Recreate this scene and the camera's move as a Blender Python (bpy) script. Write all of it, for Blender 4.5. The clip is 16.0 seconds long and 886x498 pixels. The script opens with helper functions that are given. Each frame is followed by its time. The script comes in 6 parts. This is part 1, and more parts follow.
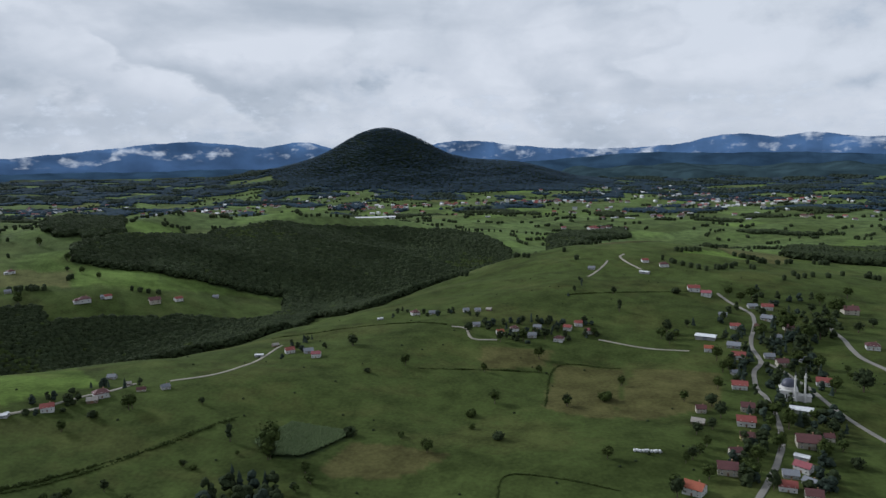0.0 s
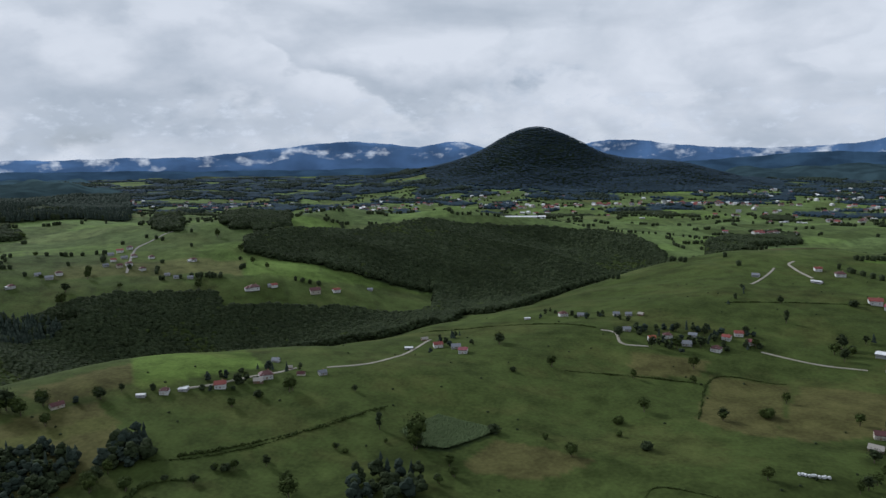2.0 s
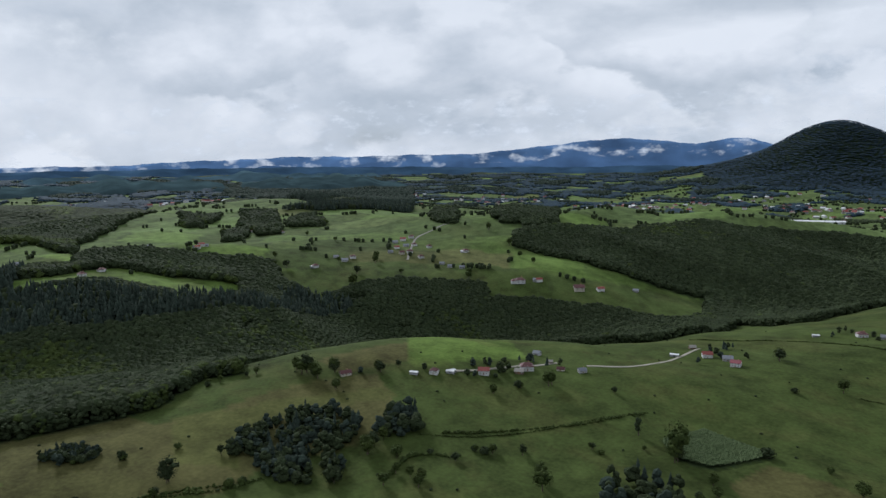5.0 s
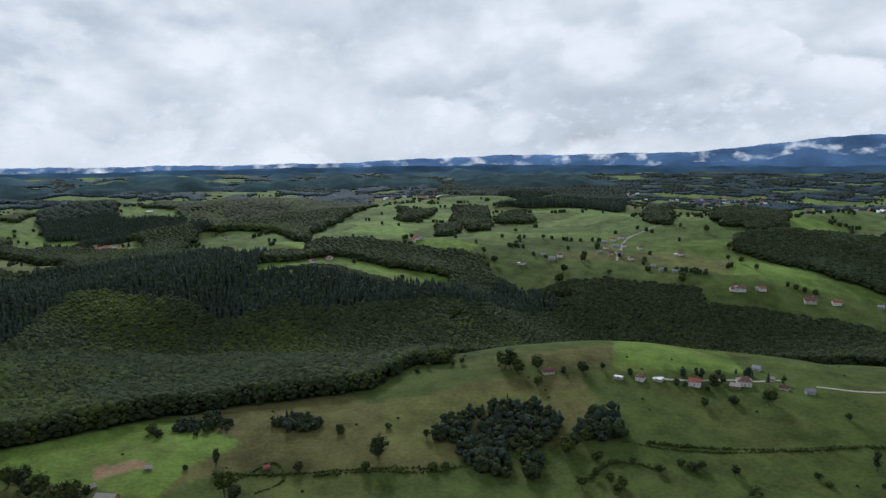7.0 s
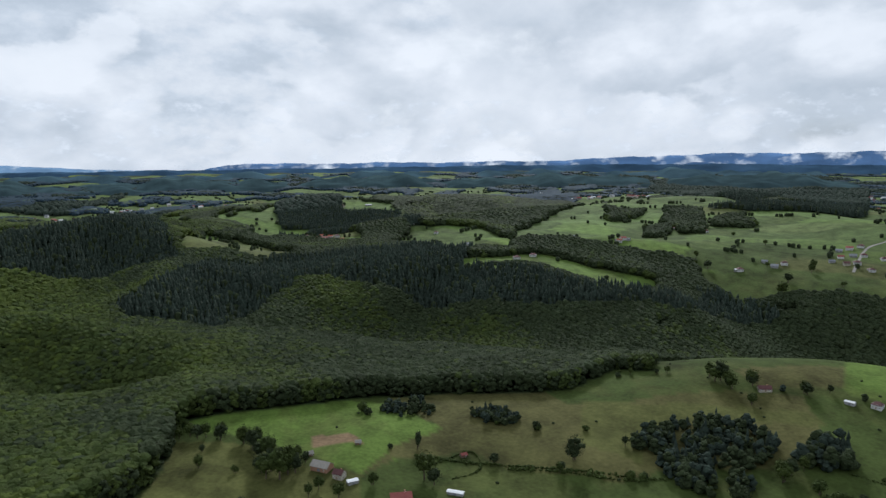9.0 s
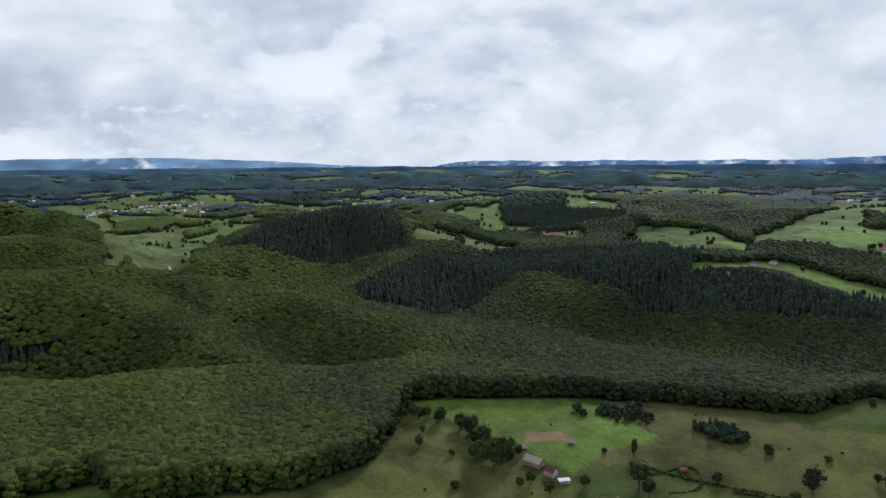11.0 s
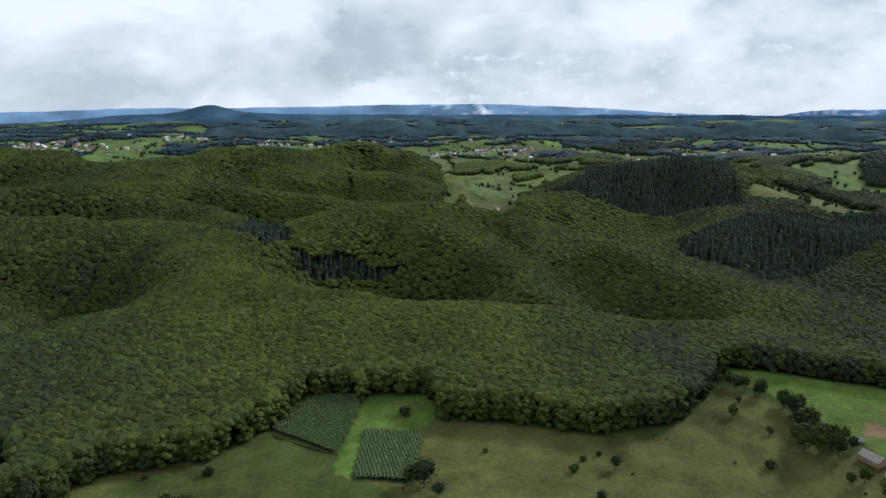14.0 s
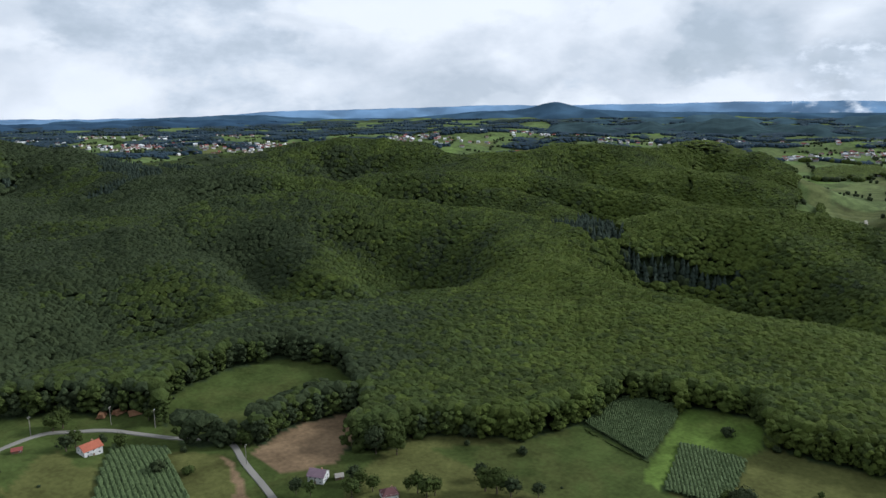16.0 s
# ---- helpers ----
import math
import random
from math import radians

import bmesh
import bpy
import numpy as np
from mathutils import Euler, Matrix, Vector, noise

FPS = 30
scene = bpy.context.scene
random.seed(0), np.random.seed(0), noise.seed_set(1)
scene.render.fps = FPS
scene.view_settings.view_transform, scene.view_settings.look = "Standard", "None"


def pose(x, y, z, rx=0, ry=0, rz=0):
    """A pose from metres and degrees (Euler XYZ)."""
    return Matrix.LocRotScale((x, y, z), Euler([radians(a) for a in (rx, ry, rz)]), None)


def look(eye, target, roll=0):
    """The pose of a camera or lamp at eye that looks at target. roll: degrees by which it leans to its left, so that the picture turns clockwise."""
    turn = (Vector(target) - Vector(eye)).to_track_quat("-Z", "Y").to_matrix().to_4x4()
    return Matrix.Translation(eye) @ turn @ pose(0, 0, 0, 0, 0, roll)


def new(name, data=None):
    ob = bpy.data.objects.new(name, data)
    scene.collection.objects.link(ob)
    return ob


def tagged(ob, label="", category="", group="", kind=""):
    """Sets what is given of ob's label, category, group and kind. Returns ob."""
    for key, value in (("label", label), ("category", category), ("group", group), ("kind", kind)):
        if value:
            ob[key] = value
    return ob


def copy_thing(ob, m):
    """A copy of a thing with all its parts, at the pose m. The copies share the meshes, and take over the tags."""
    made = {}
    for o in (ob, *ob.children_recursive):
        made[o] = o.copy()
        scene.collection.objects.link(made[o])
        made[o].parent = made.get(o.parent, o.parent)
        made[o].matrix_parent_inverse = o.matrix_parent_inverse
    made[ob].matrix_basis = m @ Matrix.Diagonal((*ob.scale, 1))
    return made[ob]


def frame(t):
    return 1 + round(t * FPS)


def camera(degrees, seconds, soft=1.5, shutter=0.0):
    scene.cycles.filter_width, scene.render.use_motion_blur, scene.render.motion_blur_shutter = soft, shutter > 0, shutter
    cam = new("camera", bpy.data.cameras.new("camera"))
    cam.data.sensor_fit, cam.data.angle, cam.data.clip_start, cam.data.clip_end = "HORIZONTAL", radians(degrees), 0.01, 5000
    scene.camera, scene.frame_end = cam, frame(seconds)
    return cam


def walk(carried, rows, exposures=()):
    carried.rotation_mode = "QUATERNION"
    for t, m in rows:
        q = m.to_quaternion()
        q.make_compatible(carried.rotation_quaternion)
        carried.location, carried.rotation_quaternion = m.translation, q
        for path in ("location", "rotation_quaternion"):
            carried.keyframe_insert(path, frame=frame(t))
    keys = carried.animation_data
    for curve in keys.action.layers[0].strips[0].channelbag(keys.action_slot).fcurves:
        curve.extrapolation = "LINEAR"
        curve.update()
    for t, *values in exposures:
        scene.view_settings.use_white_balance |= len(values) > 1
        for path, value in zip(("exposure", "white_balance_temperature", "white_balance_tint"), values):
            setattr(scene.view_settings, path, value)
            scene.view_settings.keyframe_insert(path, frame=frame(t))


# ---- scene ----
cam = camera(63.94, 16.0, soft=1.45)
ROWS = [
    (0.0, 82.30, 1.10, -0.00),
    (0.5, 82.34, 1.08, 2.75),
    (1.0, 82.37, 1.13, 5.81),
    (1.5, 82.41, 1.07, 8.78),
    (2.0, 82.46, 1.06, 12.11),
    (2.5, 82.50, 1.05, 15.36),
    (3.0, 82.53, 1.03, 18.60),
    (3.5, 82.57, 1.02, 22.00),
    (4.0, 82.57, 0.97, 25.61),
    (6.5, 82.68, 0.90, 46.18),
    (7.0, 82.70, 0.84, 50.31),
    (7.5, 82.73, 0.77, 54.30),
    (8.0, 82.73, 0.73, 58.31),
    (8.5, 82.74, 0.62, 62.56),
    (9.0, 82.72, 0.57, 66.83),
    (11.5, 82.65, 0.25, 89.15),
    (12.0, 82.61, 0.20, 93.40),
    (12.2, 82.4, 0.18, 95.1),
    (12.5, 81.07, 0.14, 97.63),
    (13.0, 79.20, 0.08, 101.84),
    (13.5, 78.59, -0.04, 106.08),
    (14.0, 78.55, -0.06, 110.57),
    (14.5, 78.55, 0.00, 114.83),
    (14.7, 78.52, -0.05, 116.58),
    (14.8, 78.42, -0.12, 125.25),
    (15.0, 78.40, -0.05, 126.93),
    (15.5, 78.35, -0.03, 132.10),
    (16.0, 78.30, -0.00, 137.22),
]
EXPOSURES = [(0.0, -0.32, 5820, 10), (4.0, -0.2, 5840, 10), (7.0, -0.04, 5900, 9), (11.5, 0.03, 5900, 9), (13.5, 0.08, 5860, 9), (16.0, 0.08, 5840, 9)]
walk(cam, [(t, pose(0, 0, 140.0, rx, ry, rz)) for t, rx, ry, rz in ROWS], EXPOSURES)

# ---- the lie of the land: hills and hollows by bearing (degrees, anticlockwise from north), distance, height and half-widths ----
EYE_Z = 140.0
HILLS = []


def polar(az, d):
    a = np.radians(az)
    return -np.sin(a) * d, np.cos(a) * d


def hill(az, d, h, across, along, turn=0.0):
    x, y = polar(az, d)
    a = np.radians(az + turn)
    HILLS.append((x, y, h, across, along, np.cos(a), np.sin(a)))


# near meadow ridge
hill(28, 400, 8, 120, 70)
hill(37, 470, 16, 75, 55)
hill(52, 400, 9, 110, 60)
hill(8, 520, 6, 160, 90)
hill(-6, 690, 12, 110, 120)
hill(-14, 860, 28, 120, 130)
hill(-27, 700, 10, 160, 200)
hill(74, 330, 6, 90, 60)
# wooded river hollow
hill(32, 640, -38, 130, 70)
hill(21, 740, -38, 150, 75)
hill(9, 880, -40, 150, 85)
hill(-2, 1030, -34, 130, 80)
hill(46, 690, -38, 150, 85)
hill(60, 640, -36, 150, 90)
hill(74, 700, -32, 130, 90)
hill(88, 780, -28, 140, 80)
hill(-22, 1300, -25, 260, 160)
# wooded hill over the hollow and the farmed hills beyond
hill(17, 1200, 24, 170, 120)
hill(6, 1200, 8, 150, 100)
hill(25, 860, 10, 100, 80)
hill(42, 1480, 42, 300, 330)
hill(38, 980, 10, 170, 110)
hill(60, 1330, 30, 140, 110)
hill(57, 950, 24, 110, 45)
hill(69, 1120, 32, 110, 60)
hill(77, 1900, 42, 170, 160)
hill(84, 900, 30, 130, 65)
hill(92, 1350, 52, 150, 120)
hill(66, 1750, 38, 200, 130)
hill(63, 1500, -22, 120, 90)
hill(80, 1450, -26, 130, 90)
hill(50, 1180, -18, 120, 70)
hill(30, 1150, 16, 120, 90)
hill(46, 1950, 26, 240, 130)
hill(52, 2300, 30, 400, 260)
# open country behind the woods
hill(80, 560, 8, 130, 60)
hill(135, 2600, 40, 400, 220)
hill(104, 2500, 30, 400, 250)
hill(160, 2900, 20, 300, 250)
# the lone mountain with its shoulder
hill(4.4, 3450, 150, 190, 330)
hill(5.4, 3450, 112, 370, 400)
hill(-5.6, 3350, 74, 190, 330)
hill(14.5, 3400, 26, 260, 300)

# ridges and spurs: their crests on the plan, by bearing, distance and the angle under the eye at which the trees on them stand
RIDGES = []


def ridge(crest, wide, cover=12.0):
    """A ridge along a line of (bearing, distance, degrees under the eye), that many metres to each flank, under trees so tall."""
    pts = [(*polar(az, d), EYE_Z - d * math.tan(radians(el)) - cover) for az, d, el in crest]
    RIDGES.append((np.array(pts, float), wide))


ridge([(176, 300, 22), (171, 330, 21.1), (163, 360, 19.1), (156, 390, 17.6), (148, 415, 16.15), (141, 438, 15.5), (135.5, 436, 15.9), (130.4, 445, 15.6)], 42)
ridge([(130.4, 445, 15.6), (130.0, 544, 11.7), (131, 657, 9.8)], 44)
ridge([(130.4, 445, 15.4), (126, 470, 13.6), (120, 450, 14.6), (113, 425, 15.95), (104, 402, 17.2), (96, 388, 17.7), (88, 372, 18.4)], 39)
ridge([(178, 509, 15), (170, 570, 12.9), (164.5, 640, 10.8), (158.5, 692, 8.55), (153.5, 705, 7.7), (147, 709, 7.25), (141, 705, 8.0), (135, 696, 8.55), (131, 662, 9.7)], 69)
ridge([(152, 696, 8.0), (149, 614, 10.6), (146, 544, 13.8)], 41)
ridge([(161, 657, 9.6), (158, 588, 12.2), (154, 518, 15.6)], 39)
ridge([(127.3, 614, 9.8), (122, 627, 9.2), (115.5, 657, 7.95), (109.7, 657, 8.3), (102.6, 631, 9.35), (96.4, 588, 11.2), (88, 535, 13.2), (81, 496, 14.8), (72, 470, 15.9), (61, 459, 16.3)], 57)
ridge([(112, 649, 8.4), (106, 570, 11.5), (103, 509, 14.6)], 39)
ridge([(168, 666, 10.05), (165.4, 718, 8.9), (162.4, 770, 7.65), (158.3, 840, 6.0), (154, 883, 5.4), (149, 883, 5.85), (146, 892, 6.3)], 57)
ridge([(146, 892, 6.3), (143, 892, 5.8), (139.7, 883, 5.5), (135, 866, 6.25), (129.6, 805, 7.7), (127, 753, 8.8)], 55)
ridge([(136, 1005, 5.9), (132, 997, 6.15), (127.4, 997, 6.2), (123, 962, 6.9), (118.8, 927, 7.4)], 48)
ridge([(178, 1188, 3.0), (169, 1345, 2.6), (165.6, 1301, 3.1), (162.8, 1179, 4.4), (158.7, 1049, 5.4)], 101)
ridge([(172, 1057, 6.5), (168, 970, 7.9), (171, 840, 10)], 64)
ridge([(154, 1144, 4.9), (151, 1231, 3.85), (147.7, 1284, 3.0), (143.7, 1292, 2.7), (140, 1275, 3.05), (135.6, 1153, 4.6)], 78)
ridge([(135.6, 1084, 5.2), (132, 1188, 4.15), (127.5, 1275, 3.35), (123.2, 1275, 3.5)], 74)
ridge([(122.8, 1345, 3.7), (119, 1432, 3.0), (116.7, 1449, 2.72), (114, 1414, 3.3), (111.5, 1292, 4.8)], 64)
ridge([(112, 1084, 6.1), (116, 1144, 5.3), (121, 1188, 4.9)], 55)
ridge([(104, 927, 7.3), (99.5, 1014, 5.5), (95, 1084, 4.2), (91.5, 1101, 3.8), (88.3, 1057, 5.0)], 74)
ridge([(93, 700, 10.4), (88, 780, 8.7), (85.4, 820, 7.8), (79, 800, 8.4), (71, 850, 7.5), (65, 850, 7.3), (58, 760, 8.8), (51, 690, 10.3)], 85)
ridge([(71, 1000, 6.75), (67.2, 1080, 5.5), (62, 1000, 6.65)], 70, 2)
ridge([(61, 1060, 6.2), (53.6, 1450, 3.6), (46.8, 1560, 3.2), (40.2, 1500, 3.45), (34, 1310, 4.5), (29, 1080, 6.8)], 150, 2)
ridge([(47, 1500, 3.4), (44, 1250, 4.9), (41, 1020, 7.2), (38, 900, 8.8)], 75, 2)
ridge([(36, 1380, 4.4), (33, 1150, 6.0), (31, 960, 7.9)], 70, 2)
ridge([(55, 1400, 3.9), (53, 1180, 5.4), (51, 960, 7.6)], 70, 2)

# how far the land climbs towards the horizon, by bearing
RISE_AZ = [-60, -40, 0, 25, 60, 100, 130, 150, 175]
RISE_M = [18, 18, 28, 60, 78, 78, 66, 40, 20]
WAVES = [(random.uniform(0, 6.283), random.uniform(0, 6.283), random.uniform(0.7, 1.4)) for k in range(14)]


def smooth(a, b, v):
    s = np.clip((v - a) / (b - a), 0, 1)
    return s * s * (3 - 2 * s)


def ripple(x, y, size, shift=0):
    z = 0 * x
    for k in range(7):
        turn, phase, f = WAVES[(k + shift) % 14]
        w = 6.283 * f / size
        z = z + np.sin(w * (x * np.cos(turn) + y * np.sin(turn)) + phase + 1.3 * np.sin(w * 0.6 * (y * np.cos(turn) - x * np.sin(turn)) + 2 * phase))
    return z / 7


def land(x, y):
    """Height of the ground."""
    x, y = np.asarray(x, float), np.asarray(y, float)
    d = np.hypot(x, y)
    az = np.degrees(np.arctan2(-x, y))
    z = 0 * x
    for hx, hy, h, across, along, c, s in HILLS:
        u, v = (x - hx) * c + (y - hy) * s, -(x - hx) * s + (y - hy) * c
        z = z + h * np.exp(-0.5 * ((u / across) ** 2 + (v / along) ** 2))
    plain = smooth(60, 25, az) * smooth(-120, -60, az)
    z = z - 20 * plain * smooth(1150, 1700, d) - 12 * (1 - plain) * smooth(1400, 2200, d)
    z = z + np.interp(az, RISE_AZ, RISE_M) * smooth(2300, 4700, d)
    folds = (1 - 2.2 * np.abs(ripple(x, y, 420, 3))) * 0.6 * smooth(36, 26, az) * smooth(-4, 4, az) * smooth(880, 980, d) * smooth(1420, 1300, d)
    z = z + 27 * folds
    hills = smooth(82, 96, az) * smooth(428, 490, d + 75 * smooth(148, 166, az)) * smooth(1900, 1150, d)
    z = z - hills * (34 + 34 * smooth(1100, 700, d))
    wx, wy = x + 14 * ripple(x, y, 150, 3), y + 14 * ripple(x, y, 170, 8)
    for line, wide in RIDGES:
        far2, crest = np.full(x.shape, 1e12), 0 * x
        for (ax, ay, az0), (bx, by, bz0) in zip(line, line[1:]):
            ex, ey = bx - ax, by - ay
            s = np.clip(((wx - ax) * ex + (wy - ay) * ey) / (ex * ex + ey * ey), 0, 1)
            d2 = (wx - ax - s * ex) ** 2 + (wy - ay - s * ey) ** 2
            near = d2 < far2
            far2, crest = np.where(near, d2, far2), np.where(near, az0 + s * (bz0 - az0), crest)
        g = np.exp(-0.5 * far2 / wide ** 2)
        top = z + (crest - z) * g ** 1.15
        k = np.abs(top - z)
        z = np.where(top > z, top, z) + 3.0 * g * np.exp(-k / 4.0) * (g > 0.02)
    z = z + 17 * ripple(x, y, 480, 1) * smooth(1350, 1900, d) * smooth(40, 75, az) * smooth(3400, 2600, d)
    z = z + 5 * (1 - 2.2 * np.abs(ripple(x, y, 150, 9))) * hills
    z = z + 6 * ripple(x, y, 260) * smooth(150, 500, d) * (1 - 0.6 * hills) + 9 * ripple(x, y, 700, 5) * smooth(500, 1500, d) * (1 - 0.8 * hills) + 2.2 * ripple(x, y, 100, 3)
    return z

# ---- sky and sun: broken overcast ----
SUN_EL, SUN_AZ = 29.0, 62.0
world = bpy.data.worlds.new("overcast_sky")
scene.world = world
world.use_nodes = True
wn, wl = world.node_tree.nodes, world.node_tree.links
wn.clear()


def wmath(op, a, b=None, clamp=False):
    n = wn.new("ShaderNodeMath")
    n.operation, n.use_clamp = op, clamp
    for i, v in enumerate((a, b)):
        if v is None:
            continue
        if isinstance(v, (int, float)):
            n.inputs[i].default_value = v
        else:
            wl.new(v, n.inputs[i])
    return n.outputs[0]


def wnoise(vec, scale, detail, rough, distortion=0.0):
    n = wn.new("ShaderNodeTexNoise")
    n.inputs["Scale"].default_value, n.inputs["Detail"].default_value = scale, detail
    n.inputs["Roughness"].default_value, n.inputs["Distortion"].default_value = rough, distortion
    wl.new(vec, n.inputs["Vector"])
    return n.outputs["Fac"]


def wramp(fac, stops):
    n = wn.new("ShaderNodeValToRGB")
    while len(n.color_ramp.elements) < len(stops):
        n.color_ramp.elements.new(0.5)
    for e, (pos, col) in zip(n.color_ramp.elements, stops):
        e.position, e.color = pos, (*col, 1)
    wl.new(fac, n.inputs[0])
    return n.outputs[0]


coord = wn.new("ShaderNodeTexCoord")
sep = wn.new("ShaderNodeSeparateXYZ")
wl.new(coord.outputs["Generated"], sep.inputs[0])
# the clouds' flat deck, seen in perspective, and their upright heads near the horizon
height = wmath("MAXIMUM", sep.outputs[2], 0.0)
deep = wmath("ADD", height, 0.20)
comb = wn.new("ShaderNodeCombineXYZ")
wl.new(wmath("DIVIDE", sep.outputs[0], deep), comb.inputs[0])
wl.new(wmath("DIVIDE", sep.outputs[1], deep), comb.inputs[1])
wl.new(wmath("MULTIPLY", height, 9.0), comb.inputs[2])
big = wnoise(comb.outputs[0], 0.42, 7, 0.52, 0.35)
puffs = wnoise(comb.outputs[0], 1.3, 9, 0.58, 0.5)
upright = wn.new("ShaderNodeVectorMath")
upright.operation = "MULTIPLY"
wl.new(coord.outputs["Generated"], upright.inputs[0])
upright.inputs[1].default_value = (1.0, 1.0, 1.9)
raised = wn.new("ShaderNodeVectorMath")
raised.operation = "ADD"
wl.new(upright.outputs[0], raised.inputs[0])
raised.inputs[1].default_value = (-0.02, 0.01, 0.055)
heads = wnoise(upright.outputs[0], 3.6, 12, 0.58, 0.1)
above = wnoise(raised.outputs[0], 3.6, 12, 0.58, 0.1)
broad = wnoise(upright.outputs[0], 1.5, 4, 0.5)
# lit heads and grey undersides of the heaps
relief = wmath("MULTIPLY", wmath("SUBTRACT", heads, above), 0.75)
mixed = wmath("ADD", wmath("ADD", wmath("MULTIPLY", big, 0.26), wmath("MULTIPLY", puffs, 0.10)), wmath("ADD", wmath("MULTIPLY", heads, 0.30), wmath("MULTIPLY", broad, 0.36)))
mixed = wmath("ADD", mixed, relief)
low = wmath("SUBTRACT", 1.0, wmath("MULTIPLY", height, 6.0), True)
mixed = wmath("ADD", mixed, wmath("MULTIPLY", low, 0.015))
cloud = wramp(mixed, [(0.34, (0.47, 0.52, 0.57)), (0.43, (0.565, 0.61, 0.66)), (0.48, (0.65, 0.69, 0.735)), (0.52, (0.73, 0.752, 0.780)), (0.565, (0.79, 0.808, 0.826)), (0.64, (0.86, 0.872, 0.888))])
nishita = wn.new("ShaderNodeTexSky")
nishita.sky_type, nishita.sun_disc = "NISHITA", False
nishita.sun_elevation, nishita.sun_rotation = radians(SUN_EL), radians(-SUN_AZ)
dim = wn.new("ShaderNodeMix")
dim.data_type, dim.blend_type = "RGBA", "MULTIPLY"
dim.inputs["Factor"].default_value = 1.0
wl.new(nishita.outputs[0], dim.inputs["A"])
dim.inputs["B"].default_value = (0.10, 0.10, 0.10, 1)
gap = wmath("MULTIPLY", wramp(mixed, [(0.38, (0.05, 0.05, 0.05)), (0.45, (0.01, 0.01, 0.01))]), 1.0)
sky = wn.new("ShaderNodeMix")
sky.data_type = "RGBA"
wl.new(gap, sky.inputs["Factor"])
wl.new(cloud, sky.inputs["A"])
wl.new(dim.outputs["Result"], sky.inputs["B"])
seen = sky.outputs["Result"]


def wshift(scale, offset):
    """The sky's direction, stretched and moved."""
    m = wn.new("ShaderNodeVectorMath")
    m.operation = "MULTIPLY_ADD"
    wl.new(coord.outputs["Generated"], m.inputs[0])
    m.inputs[1].default_value, m.inputs[2].default_value = scale, offset
    return m.outputs[0]


def wover(under, colour, fac):
    m = wn.new("ShaderNodeMix")
    m.data_type = "RGBA"
    wl.new(fac, m.inputs["Factor"])
    wl.new(under, m.inputs["A"])
    wl.new(colour, m.inputs["B"])
    return m.outputs["Result"]


# heaped clouds with crisp lit heads and grey feet, one bank behind the other
for size, tall, offset, thick in ((1.9, 1.5, (0.3, 0.1, 0.2), 0.9), (3.3, 1.8, (1.7, 0.4, 0.9), 0.85)):
    heap = wnoise(wshift((1, 1, tall), offset), size, 10, 0.52, 0.1)
    head = wnoise(wshift((1, 1, tall), (offset[0], offset[1], offset[2] + 0.10)), size, 10, 0.52, 0.1)
    lit = wmath("ADD", 0.5, wmath("MULTIPLY", wmath("SUBTRACT", heap, head), 3.2), True)
    tone = wramp(lit, [(0.15, (0.50, 0.545, 0.59)), (0.40, (0.66, 0.69, 0.725)), (0.58, (0.77, 0.787, 0.81)), (0.80, (0.90, 0.905, 0.915))])
    mask = wmath("MULTIPLY", wramp(heap, [(0.48, (0, 0, 0)), (0.512, (0.8, 0.8, 0.8)), (0.58, (1, 1, 1))]), thick)
    seen = wover(seen, tone, mask)
# thin grey rolls hanging under the deck
roll = wnoise(wshift((1, 1, 4.0), (0.9, 0.2, 0.7)), 1.9, 6, 0.48, 0.3)
grey = wn.new("ShaderNodeRGB")
grey.outputs[0].default_value = (0.50, 0.545, 0.59, 1)
seen = wover(seen, grey.outputs[0], wramp(roll, [(0.56, (0, 0, 0)), (0.70, (0.7, 0.7, 0.7))]))
back = wn.new("ShaderNodeBackground")
wl.new(seen, back.inputs[0])
back.inputs[1].default_value = 1.0
wout = wn.new("ShaderNodeOutputWorld")
wl.new(back.outputs[0], wout.inputs[0])

sun = new("sun", bpy.data.lights.new("sun", "SUN"))
sun.data.energy, sun.data.angle, sun.data.color = 3.5, radians(10), (1.0, 0.96, 0.9)
sun.matrix_world = look((*polar(SUN_AZ, 100), 100 * math.tan(radians(SUN_EL))), (0, 0, 0))

